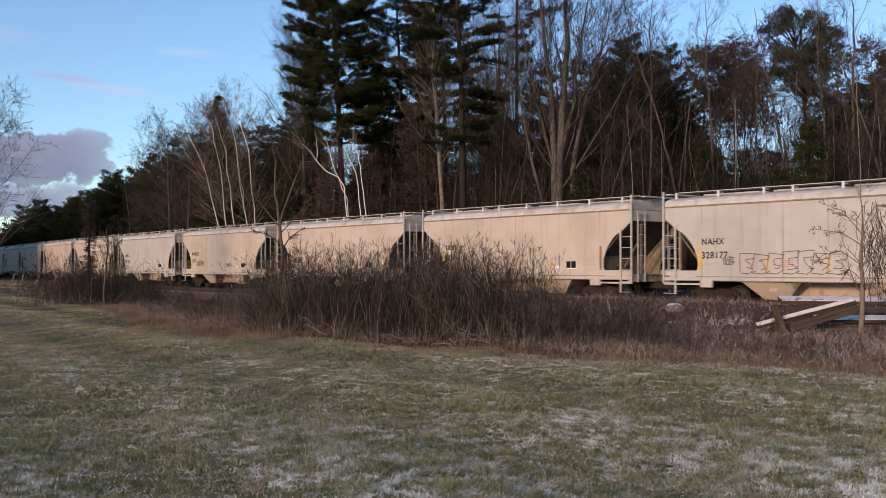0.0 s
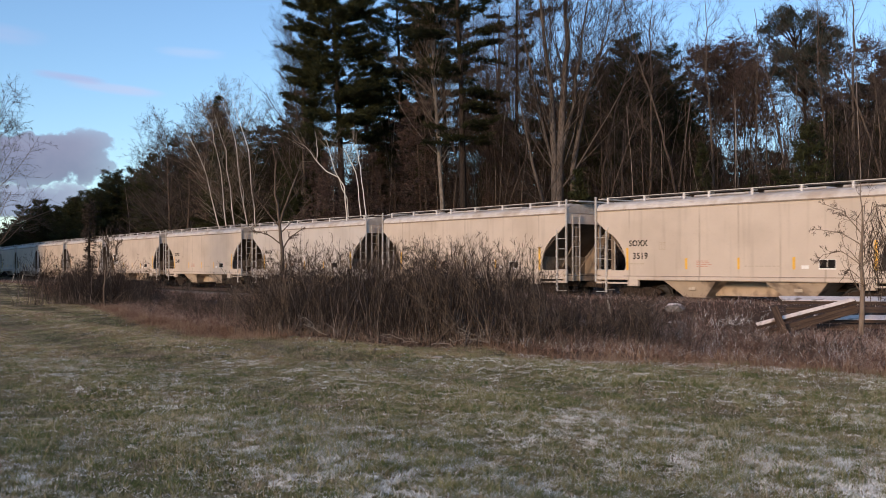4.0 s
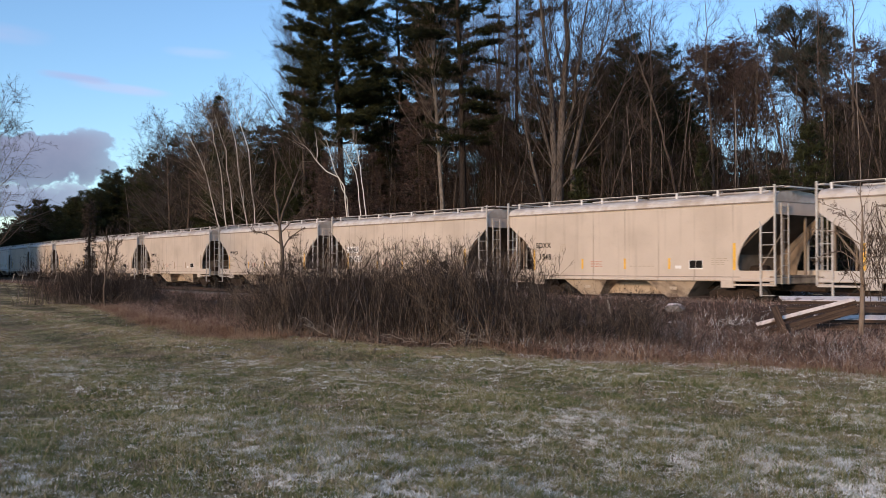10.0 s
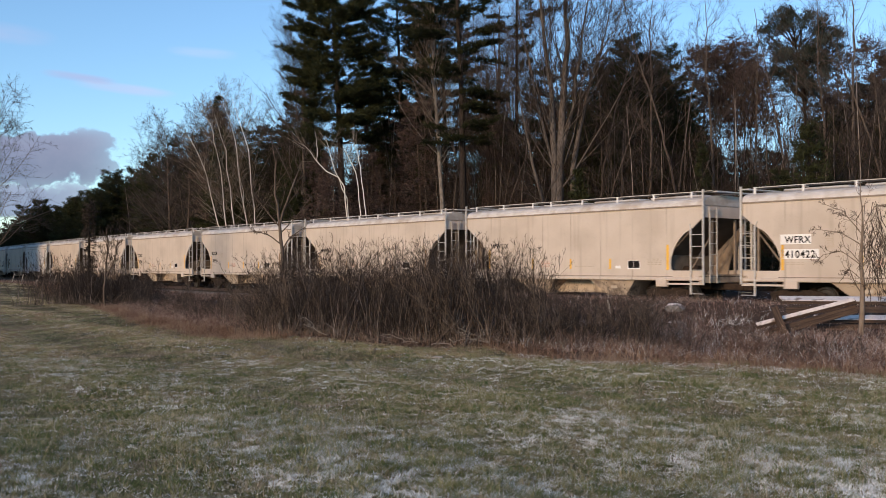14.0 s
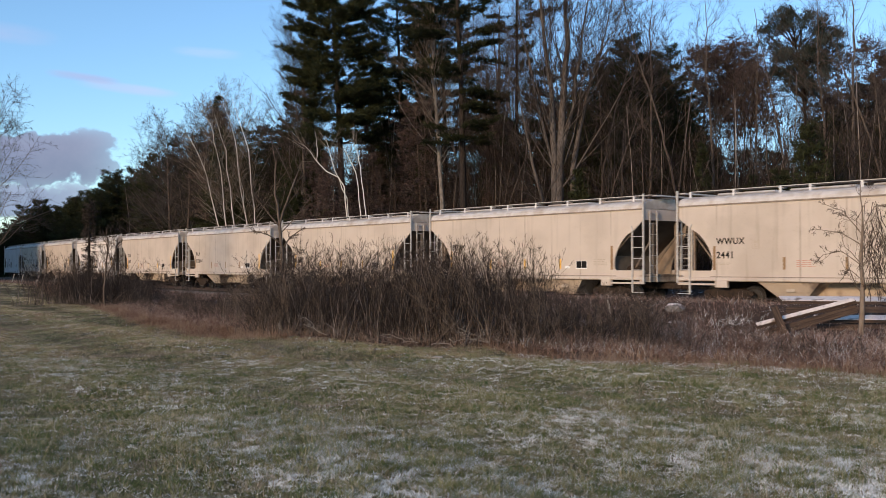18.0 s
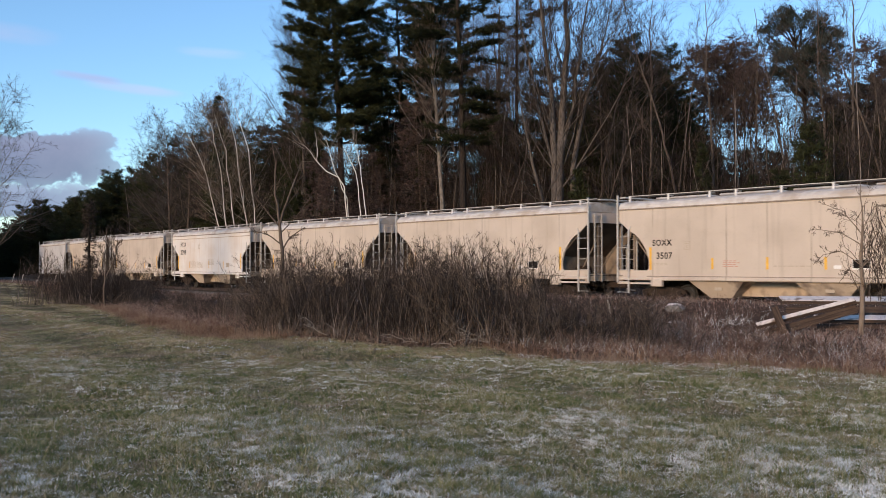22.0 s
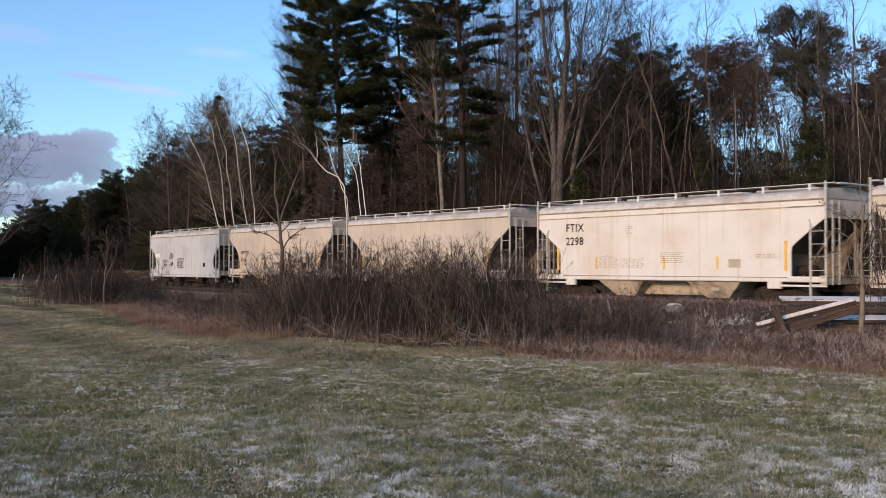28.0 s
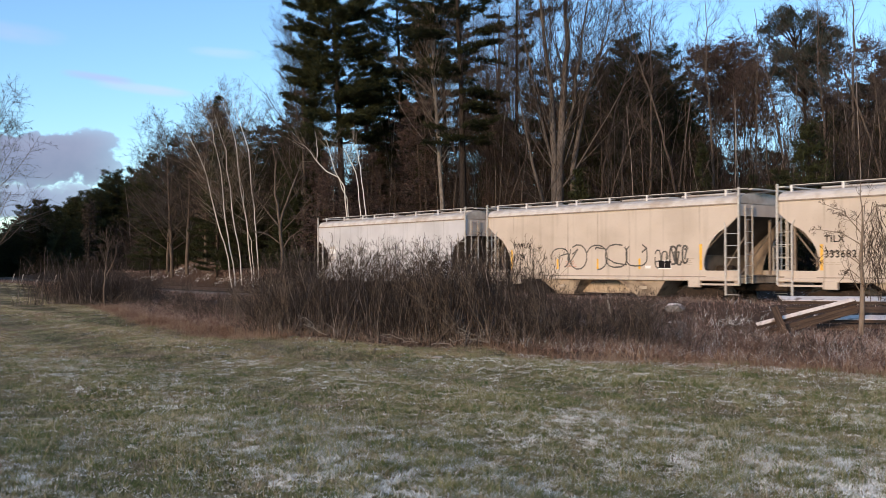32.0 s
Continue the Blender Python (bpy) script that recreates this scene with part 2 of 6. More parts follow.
M_WEED = blades("dead_weeds", [(0.0, (0.060, 0.038, 0.031)), (0.4, (0.165, 0.100, 0.078)), (0.8, (0.33, 0.215, 0.17)), (1.0, (0.52, 0.42, 0.36))], patch=0.3, size=0.9, clump=0.4, clump_size=7)
M_STRAW = blades("straw_grass", [(0.0, (0.09, 0.052, 0.036)), (0.5, (0.21, 0.125, 0.085)), (1.0, (0.36, 0.27, 0.20))], patch=0.25, size=0.8)


# ---- mesh helpers ----
def mesh_of(name, verts, faces, smooth=False):
    me = bpy.data.meshes.new(name)
    me.from_pydata([tuple(v) for v in verts], [], faces)
    if smooth:
        me.polygons.foreach_set("use_smooth", [True] * len(me.polygons))
    me.update()
    return me


def mesh_arrays(name, verts, corners, sides):
    """Fast mesh from arrays: verts (n, 3) and faces (m, sides)."""
    me = bpy.data.meshes.new(name)
    verts, corners = np.asarray(verts, dtype=np.float32), np.asarray(corners, dtype=np.int32)
    m = len(corners)
    me.vertices.add(len(verts))
    me.vertices.foreach_set("co", verts.ravel())
    me.loops.add(m * sides)
    me.loops.foreach_set("vertex_index", corners.ravel())
    me.polygons.add(m)
    me.polygons.foreach_set("loop_start", np.arange(0, m * sides, sides, dtype=np.int32))
    me.update(calc_edges=True)
    return me


def part(name, me, material, parent=None, label="", at=None):
    """One mesh object, under a thing or a part of it."""
    if not me.materials:
        me.materials.append(material)
    ob = new(name, me)
    if at is not None:
        ob.matrix_basis = at
    if parent:
        ob.parent = parent
    if label:
        ob["label"] = label
    return ob


class Shape:
    """Gathers simple solids into one mesh."""

    def __init__(self):
        self.v, self.f = [], []

    def add(self, v, f):
        k = len(self.v)
        self.v += [tuple(p) for p in v]
        self.f += [tuple(i + k for i in q) for q in f]
        return self

    def box(self, x0, x1, y0, y1, z0, z1, c=0.0):
        """A box; c chamfers the edges along x."""
        if not c:
            v = [(x, y, z) for x in (x0, x1) for y in (y0, y1) for z in (z0, z1)]
            return self.add(v, [(0, 1, 3, 2), (4, 6, 7, 5), (0, 4, 5, 1), (2, 3, 7, 6), (0, 2, 6, 4), (1, 5, 7, 3)])
        ring = [(y0 + c, z0), (y1 - c, z0), (y1, z0 + c), (y1, z1 - c), (y1 - c, z1), (y0 + c, z1), (y0, z1 - c), (y0, z0 + c)]
        return self.sweep([(x0, y, z) for y, z in ring], (x1 - x0, 0, 0))

    def sweep(self, ring, by):
        """A flat outline pushed along a vector."""
        n = len(ring)
        top = [tuple(a + b for a, b in zip(p, by)) for p in ring]
        return self.add(list(ring) + top, [tuple(range(n))[::-1], tuple(range(n, 2 * n))] + [(i, (i + 1) % n, n + (i + 1) % n, n + i) for i in range(n)])

    def rod(self, a, b, r, n=6, r2=None):
        a, b = Vector(a), Vector(b)
        q = (b - a).to_track_quat("Z", "Y")
        ring = [q @ Vector((math.cos(k * math.tau / n), math.sin(k * math.tau / n), 0)) for k in range(n)]
        r2 = r if r2 is None else r2
        v = [a + p * r for p in ring] + [b + p * r2 for p in ring]
        return self.add(v, [(i, (i + 1) % n, n + (i + 1) % n, n + i) for i in range(n)] + [tuple(range(n))[::-1], tuple(range(n, 2 * n))])

    def lathe(self, profile, n=20, axis="y"):
        """A profile of (radius, height) turned about an axis through the origin."""
        v = []
        for r, h in profile:
            for k in range(n):
                c, s = r * math.cos(k * math.tau / n), r * math.sin(k * math.tau / n)
                v.append((c, h, s) if axis == "y" else (c, s, h))
        m = len(profile)
        f = [(j * n + k, j * n + (k + 1) % n, (j + 1) * n + (k + 1) % n, (j + 1) * n + k) for j in range(m - 1) for k in range(n)]
        return self.add(v, f)

    def ribbon(self, pts, w, y, depth=0.004):
        """A painted stroke on a wall facing -y: points (x, z)."""
        for (x0, z0), (x1, z1) in zip(pts, pts[1:]):
            d = math.hypot(x1 - x0, z1 - z0) or 1e-6
            ox, oz = -(z1 - z0) / d * w / 2, (x1 - x0) / d * w / 2
            ex, ez = (x1 - x0) / d * w * 0.3, (z1 - z0) / d * w * 0.3
            self.sweep([(x0 + ox - ex, y, z0 + oz - ez), (x1 + ox + ex, y, z1 + oz + ez), (x1 - ox + ex, y, z1 - oz + ez), (x0 - ox - ex, y, z0 - oz - ez)],
                       (0, -depth, 0))
        return self

    def mesh(self, name, smooth=False):
        return mesh_of(name, self.v, self.f, smooth)


TEXTS = {}


def text_mesh(words, size):
    """Flat letters of the built-in font as a mesh, standing in the xz plane, their left foot at the origin."""
    if (words, size) not in TEXTS:
        cu = bpy.data.curves.new("lettering", "FONT")
        cu.body, cu.size, cu.extrude, cu.offset, cu.space_character = words, size / 0.73, 0.003, 0.007, 1.12
        tmp = new("lettering", cu)
        bpy.context.view_layer.update()
        me = bpy.data.meshes.new_from_object(tmp.evaluated_get(bpy.context.evaluated_depsgraph_get()))
        bpy.data.objects.remove(tmp)
        bpy.data.curves.remove(cu)
        me.transform(Matrix.Rotation(radians(90), 4, "X"))
        TEXTS[words, size] = me
    return TEXTS[words, size].copy()


# ---- the track: headings every 40 m along the near side of the train, fitted ----
RAIL_Z = -0.05
NODES = [-60, 0, 40, 80, 120, 160, 200, 500]
HEADS = [0.667, 0.677, 0.635, 0.576, 0.536, 0.499, 0.463, 0.40]
_us = np.arange(-160, 480.1, 0.5)
_h = np.interp(_us, NODES, HEADS)
_x, _y = -np.cumsum(np.sin(_h)) * 0.5, np.cumsum(np.cos(_h)) * 0.5
_x, _y = _x - np.interp(0, _us, _x) + 7.961, _y - np.interp(0, _us, _y) + 42.51
NEAR_SIDE = 1.56


def track(u, off=0.0):
    """Point u metres back along the train's near side, off metres beyond it, and the way the train goes."""
    h = np.interp(u, _us, _h)
    return np.interp(u, _us, _x) + math.cos(h) * off, np.interp(u, _us, _y) + math.sin(h) * off, math.atan2(-math.cos(h), math.sin(h))


TRACK_PTS = np.stack([_x + np.cos(_h) * NEAR_SIDE, _y + np.sin(_h) * NEAR_SIDE], 1)
TRACK_NRM = np.stack([np.cos(_h), np.sin(_h)], 1)


def side_of_track(x, y):
    """Signed distance from the track's centre line, positive beyond it."""
    p = np.stack([np.ravel(x), np.ravel(y)], 1)
    out = np.empty(len(p))
    for k in range(0, len(p), 4000):
        q = p[k:k + 4000]
        near = np.argmin(((q[:, None] - TRACK_PTS[None, ::4]) ** 2).sum(2), 1) * 4
        out[k:k + 4000] = ((q - TRACK_PTS[near]) * TRACK_NRM[near]).sum(1)
    return out.reshape(np.shape(x))


EDGE_X = [-300, -90, -48, -35, -22, -14.2, -9.6, -6.3, -4.5, -2.4, -1.0, 0.3, 0.85, 1.4, 2.3, 4.8, 6.6, 12, 30, 300]
EDGE_Y = [420, 190, 108, 85, 58, 42, 32, 25.9, 24.2, 23.2, 22.1, 22.1, 22.3, 20.4, 18.4, 16.6, 14.9, 10, -6, -250]


def lawn_edge(x):
    return np.interp(x, EDGE_X, EDGE_Y)


def smooth_step(a, b, x):
    t = np.clip((np.asarray(x, dtype=float) - a) / (b - a), 0, 1)
    return t * t * (3 - 2 * t)


def ground_z(x, y):
    x, y = np.asarray(x, dtype=float), np.asarray(y, dtype=float)
    d = side_of_track(x, y)
    wob = 0.05 * np.sin(x * 0.61 + 1.3 * np.sin(y * 0.37)) * np.sin(y * 0.47 + 0.6) + 0.03 * np.sin(x * 1.7 + y * 1.1)
    base = -0.10 * smooth_step(8, 25, y) + 0.55 * smooth_step(45, 110, y) * smooth_step(-5, -30, x)
    near = base + wob
    low = -0.42 + 0.4 * wob
    z = near + (low - near) * smooth_step(-14, -4, d)
    knoll = 1.55 * np.exp(-((x + 25.8) / 4.2) ** 2 - ((y - 97) / 7) ** 2)
    bank = 0.95 + knoll + 0.012 * np.clip(d - 12, 0, 200) + 2.5 * wob
    berm = 0.8 * smooth_step(-11, -5, d) * smooth_step(-2.2, -3.8, d) * smooth_step(-3, 3, x)
    z = z + berm + (bank - z) * smooth_step(3.0, 7.0, d)
    return z


def z_at(x, y):
    return float(ground_z(np.array([x]), np.array([y]))[0])


# ---- ground: one sheet to the horizon ----
def ground():
    k = np.linspace(-1, 1, 221)
    gx = np.sinh(k * 6.2) / math.sinh(6.2) * 3000
    gy = np.sinh(np.linspace(-0.62, 1, 230) * 6.6) / math.sinh(6.6) * 3000 + 18
    X, Y = np.meshgrid(gx, gy)
    Z = ground_z(X, Y)
    v = np.stack([X.ravel(), Y.ravel(), Z.ravel()], 1)
    w, h = len(gx), len(gy)
    i = (np.arange(h - 1)[:, None] * w + np.arange(w - 1)[None]).ravel()
    me = mesh_arrays("ground", v, np.stack([i, i + 1, i + w + 1, i + w], 1), 4)
    me.polygons.foreach_set("use_smooth", [True] * len(me.polygons))
    zone = me.attributes.new("lawn", "FLOAT", "POINT")
    zone.data.foreach_set("value", smooth_step(1.0, -1.2, Y - lawn_edge(X)).ravel().astype(np.float32))
    bare = me.attributes.new("wood_floor", "FLOAT", "POINT")
    bare.data.foreach_set("value", smooth_step(2, 6, side_of_track(X, Y)).ravel().astype(np.float32))
    m = surface("turf_and_soil", (0.052, 0.048, 0.021), (0.145, 0.122, 0.056), 9, 0.95, 0.6, c3=(0.19, 0.145, 0.088), big=0.05, cover=0.48)
    n, link = m.node_tree.nodes, m.node_tree.links.new
    bsdf = n["Principled BSDF"]
    colour = bsdf.inputs["Base Color"].links[0].from_socket
    tc = next(q for q in n if q.type == "TEX_COORD")

    def layer(colour, tone, scale, lo, hi, attribute="", invert=False, stretch=(1, 1, 1)):
        mp, tx, rp, mx = n.new("ShaderNodeMapping"), n.new("ShaderNodeTexNoise"), n.new("ShaderNodeMapRange"), n.new("ShaderNodeMix")
        mp.inputs["Scale"].default_value = stretch
        link(tc.outputs["Object"], mp.inputs["Vector"])
        link(mp.outputs[0], tx.inputs["Vector"])
        tx.inputs["Scale"].default_value, tx.inputs["Detail"].default_value = scale, 8
        tx.inputs["Roughness"].default_value = 0.65
        rp.inputs["From Min"].default_value, rp.inputs["From Max"].default_value = lo, hi
        link(tx.outputs["Fac"], rp.inputs["Value"])
        fac = rp.outputs[0]
        if attribute:
            at, mu = n.new("ShaderNodeAttribute"), n.new("ShaderNodeMath")
            at.attribute_name, mu.operation = attribute, "MULTIPLY"
            src = at.outputs["Fac"]
            if invert:
                iv = n.new("ShaderNodeMath")
                iv.operation = "SUBTRACT"
                iv.inputs[0].default_value = 1
                link(src, iv.inputs[1])
                src = iv.outputs[0]
            link(fac, mu.inputs[0])
            link(src, mu.inputs[1])
            fac = mu.outputs[0]
        mx.data_type = "RGBA"
        link(fac, mx.inputs["Factor"])
        link(colour, mx.inputs["A"])
        mx.inputs["B"].default_value = (*tone, 1)
        return mx.outputs["Result"]

    colour = layer(colour, (0.06, 0.040, 0.030), 4, 0.0, 0.2, "lawn", True)
    colour = layer(colour, (0.12, 0.075, 0.052), 7, 0.45, 0.65, "lawn", True)
    colour = layer(colour, (0.09, 0.055, 0.038), 3, 0.3, 0.5, "wood_floor")
    colour = layer(colour, (0.60, 0.58, 0.58), 4.5, 0.58, 0.70, "wood_floor")
    colour = layer(colour, (0.66, 0.68, 0.74), 5.0, 0.66, 0.80, "lawn")
    link(colour, bsdf.inputs["Base Color"])
    return tagged(part("ground", me, m), "frosty lawn running into brown weeds and leaf litter", "ground", kind="structure")


ground()


# ---- railway: ballast bed, ties, two rails ----
def railway():
    us = np.arange(-150, 300, 2.0)
    prof = [(-2.3, -0.47), (-1.5, -0.24), (1.5, -0.24), (2.3, -0.47)]
    v = []
    for u in us:
        for o, z in prof:
            x, y, _ = track(u, NEAR_SIDE + o)
            v.append((x, y, RAIL_Z + z + 0.03 * math.sin(u * 1.9 + o * 3)))
    n = len(prof)
    f = [(i * n + j, (i + 1) * n + j, (i + 1) * n + j + 1, i * n + j + 1) for i in range(len(us) - 1) for j in range(n - 1)]
    bed = tagged(part("ballast_bed", mesh_of("ballast_bed", v, f, True), M_BALLAST), "grey crushed stone ballast dusted with snow", "ballast", kind="structure")
    section = [(-0.075, -0.17), (0.075, -0.17), (0.075, -0.155), (0.012, -0.13), (0.012, -0.04), (0.036, -0.03), (0.036, 0.0), (-0.036, 0.0), (-0.036, -0.03),
               (-0.012, -0.04), (-0.012, -0.13), (-0.075, -0.155)]
    for side in (-0.72, 0.72):
        v = []
        for u in us:
            for o, z in section:
                x, y, _ = track(u, NEAR_SIDE + side + o)
                v.append((x, y, RAIL_Z + z))
        n = len(section)
        f = [(i * n + j, (i + 1) * n + j, (i + 1) * n + (j + 1) % n, i * n + (j + 1) % n) for i in range(len(us) - 1) for j in range(n)]
        tagged(part("rail", mesh_of("rail", v, f), M_RAIL), "rusty steel rail on timber ties", "rail", "rails of the line", "structure")
    tie = Shape().box(-0.11, 0.11, -1.28, 1.28, -0.34, -0.17, 0.012).mesh("tie")
    for k in range(260):
        x, y, a = track(-20 + k * 0.55, NEAR_SIDE)
        part("tie", tie, M_TIE, bed, at=pose(x, y, RAIL_Z, 0, 0, math.degrees(a)))


railway()

# ---- covered hopper cars ----
HALF = 7.25      # half the body's length
SILL, EAVE, WALK_Z, WIDE = 1.14, 4.08, 4.67, 1.55
ROUND_HOLE = [(0.0, 3.63), (0.55, 3.20), (0.74, 3.09), (0.90, 3.02), (1.10, 2.86), (1.32, 2.62), (1.51, 2.32), (1.63, 2.0), (1.66, 1.74), (1.63, 1.57), (1.57, 1.50)]
STRAIGHT_HOLE = [(0.0, 3.42), (0.35, 3.18), (0.75, 2.88), (1.15, 2.58), (1.38, 2.38), (1.41, 2.2), (1.41, 1.9), (1.41, 1.6), (1.41, 1.30)]
FLARED_HOLE = [(0.0, 3.25), (0.30, 3.05), (0.62, 2.95), (0.95, 2.70), (1.2, 2.3), (1.25, 2.0), (1.22, 1.75), (1.1, 1.55), (0.9, 1.45)]


def side_wall(hole, sill=SILL):
    """The near wall's outline with an open bite at both ends, as (x, z)."""
    foot = hole[-1][1]
    front = [(HALF - a, z) for a, z in hole] + [(HALF, foot), (HALF, sill)]
    back = [(-x, z) for x, z in front][::-1]
    return [(HALF, EAVE)] + front + back + [(-HALF, EAVE)]


def hopper_car(paint, hole, sill=SILL):
    """A covered hopper: origin on the rail tops under its middle, x the way it goes."""
    car = new("hopper_car")
    ring = side_wall(hole, sill)
    for s in (-1, 1):
        y0 = s * WIDE
        part("side_wall", Shape().sweep([(x, y0, z) for x, z in ring], (0, -s * 0.06, 0)).mesh("side_wall"), paint, car)
        part("side_sill", Shape().box(-HALF, HALF, y0 - 0.045, y0 + 0.045, sill - 0.05, sill + 0.10, 0.03).mesh("side_sill"), paint, car)
        part("sill_seam", Shape().box(-HALF + 1.55, HALF - 1.55, y0 - 0.006, y0 + 0.006, sill + 0.105, sill + 0.135).mesh("sill_seam"), M_FRAME, car)
        # the rail's dark tone draws the shadow under the overlapping roof edge
        part("eave_rail", Shape().box(-HALF, HALF, min(y0, y0 + s * 0.05), max(y0, y0 + s * 0.05), EAVE - 0.035, EAVE + 0.012).mesh("eave_rail"), M_FRAME, car)
        for e in (-1, 1):
            ladder = Shape()
            xs = (e * HALF, e * (HALF - 0.60))
            yl = y0 + s * 0.05
            ladder.box(xs[0] - 0.035, xs[0] + 0.035, yl - 0.03, yl + 0.03, 0.98, WALK_Z + 0.02)
            ladder.box(xs[1] - 0.035, xs[1] + 0.035, yl - 0.03, yl + 0.03, 0.55, 3.18)
            ladder.rod((xs[1], yl, 3.16), (xs[1] - e * 0.08, y0, 3.36), 0.03)
            for z in (0.58, 1.02, 1.52, 2.0, 2.46, 2.92):
                ladder.rod((xs[0], yl, z), (xs[1], yl, z), 0.016)
            part("side_ladder", ladder.mesh("side_ladder"), M_LADDER, car)
            part("jacking_pad", Shape().box(e * (HALF - 2.36) if e > 0 else -HALF + 1.8, e * (HALF - 1.8) if e > 0 else -HALF + 2.36, y0 - 0.06, y0 + 0.06, 0.84, SILL, 0.02)
                 .rod((e * (HALF - 1.98), y0 - 0.07, 0.97), (e * (HALF - 1.98), y0 + 0.07, 0.97), 0.05).mesh("jacking_pad"), paint, car)
            part("step_beam", Shape().box(min(e * HALF, e * (HALF - 1.8)), max(e * HALF, e * (HALF - 1.8)), y0 - 0.04, y0 + 0.04, 0.93, 1.0).mesh("step_beam"), paint, car)
    # roof with a low rise, and its walkways on brackets
    prof = [(-WIDE, EAVE), (-1.53, EAVE + 0.13), (-1.44, EAVE + 0.24), (-1.26, EAVE + 0.32), (-0.85, EAVE + 0.39), (0, EAVE + 0.44)]
    prof = prof + [(-y, z) for y, z in prof[-2::-1]]
    part("roof", Shape().sweep([(-HALF, y, z) for y, z in prof], (2 * HALF, 0, 0)).mesh("roof"), M_ROOF, car)
    for s in (-1, 1):
        part("walkway", Shape().box(-HALF + 0.25, HALF + 0.1, s * 1.0 - 0.14, s * 1.0 + 0.14, WALK_Z - 0.06, WALK_Z - 0.02).mesh("walkway"), M_GRATE, car)
        part("walkway_rail", Shape().box(-HALF + 0.25, HALF + 0.1, s * 1.15 - 0.012, s * 1.15 + 0.012, WALK_Z - 0.028, WALK_Z).mesh("walkway_rail"), M_LADDER, car)
        for a in (0.86, 2.79, 4.79, 6.87, 8.85, 10.07, 12.12, 14.16):
            x = HALF - a
            part("walkway_bracket", BRACKET, M_BRACKET, car, at=pose(x, s * 1.19, 0))
    for x in (-4.9, -1.65, 1.65, 4.9):
        part("roof_hatch", Shape().box(x - 1.3, x + 1.3, -0.36, 0.36, EAVE + 0.42, EAVE + 0.52, 0.04).mesh("roof_hatch"), M_ROOF, car)
    for e in (-1, 1):
        part("end_walkway", Shape().box(min(e * HALF, e * (HALF + 0.3)), max(e * HALF, e * (HALF + 0.3)), -1.1, 1.1, WALK_Z - 0.07, WALK_Z - 0.02).mesh("end_walkway"), M_LADDER, car)
        low = hole[0][1] - 0.02
        end = [(y, z) for y, z in prof] + [(WIDE - 0.06, low), (-WIDE + 0.06, low)]
        part("end_sheet", Shape().sweep([(e * (HALF - 0.07), y * 0.985, z - 0.01) for y, z in end], (e * 0.04, 0, 0)).mesh("end_sheet"), M_ENDS, car)
        # the slope sheet, its recess shade put into the colour, ends on an upright bulkhead; a curved gusset stands at
        # the far side
        x0, x1, zb = HALF - 0.1, HALF - 1.75, 2.12
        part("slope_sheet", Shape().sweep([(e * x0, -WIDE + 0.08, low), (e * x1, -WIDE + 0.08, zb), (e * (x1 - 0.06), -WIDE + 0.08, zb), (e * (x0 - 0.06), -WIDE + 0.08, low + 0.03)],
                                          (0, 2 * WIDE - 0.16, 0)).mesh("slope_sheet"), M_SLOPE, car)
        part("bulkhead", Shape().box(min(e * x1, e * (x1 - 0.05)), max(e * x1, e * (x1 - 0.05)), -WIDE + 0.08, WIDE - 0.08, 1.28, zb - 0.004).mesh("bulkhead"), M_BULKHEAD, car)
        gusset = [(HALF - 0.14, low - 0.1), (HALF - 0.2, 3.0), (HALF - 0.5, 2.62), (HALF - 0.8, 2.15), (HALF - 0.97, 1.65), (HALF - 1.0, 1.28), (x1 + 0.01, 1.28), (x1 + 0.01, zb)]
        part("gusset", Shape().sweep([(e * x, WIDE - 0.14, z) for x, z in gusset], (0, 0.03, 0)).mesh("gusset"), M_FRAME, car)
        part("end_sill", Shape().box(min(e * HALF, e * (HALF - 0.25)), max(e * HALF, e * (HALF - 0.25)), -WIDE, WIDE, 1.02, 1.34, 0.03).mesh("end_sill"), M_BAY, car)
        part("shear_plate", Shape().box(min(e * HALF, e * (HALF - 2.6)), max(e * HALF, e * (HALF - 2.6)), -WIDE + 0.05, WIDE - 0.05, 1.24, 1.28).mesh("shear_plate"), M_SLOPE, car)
        frame_post = Shape()
        for y in (-0.75, 0.75):
            frame_post.box(e * (HALF - 0.2) - 0.04, e * (HALF - 0.2) + 0.04, y - 0.04, y + 0.04, 1.3, low)
            frame_post.rod((e * (HALF - 0.25), y, 2.9), (e * (HALF - 1.5), y * 0.8, 1.3), 0.03)
        # posts and braces take a tone with the recess shade painted in
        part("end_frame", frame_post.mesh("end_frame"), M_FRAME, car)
        el = Shape()
        for y in (-1.25, -0.8):
            el.box(e * (HALF + 0.06) - 0.02, e * (HALF + 0.06) + 0.02, y - 0.025, y + 0.025, 1.0, 4.0)
        for k in range(7):
            el.rod((e * (HALF + 0.06), -1.25, 1.25 + k * 0.44), (e * (HALF + 0.06), -0.8, 1.25 + k * 0.44), 0.015)
        part("end_ladder", el.mesh("end_ladder"), M_LADDER, car)
        part("coupler", Shape().box(min(e * 6.4, e * 8.0), max(e * 6.4, e * 8.0), -0.13, 0.13, 0.72, 0.98, 0.03)
             .box(min(e * 7.75, e * 8.1), max(e * 7.75, e * 8.1), -0.2, 0.16, 0.70, 1.02, 0.05).mesh("coupler"), M_TRUCK, car)
        part("brake_cylinder", Shape().rod((e * (HALF - 1.7), -0.5, 1.5), (e * (HALF - 1.0), -0.5, 1.5), 0.2, 12).mesh("brake_cylinder"), M_TRUCK, car)
    part("centre_sill", Shape().box(-6.6, 6.6, -0.25, 0.25, 0.75, 1.15).mesh("centre_sill"), M_TRUCK, car)
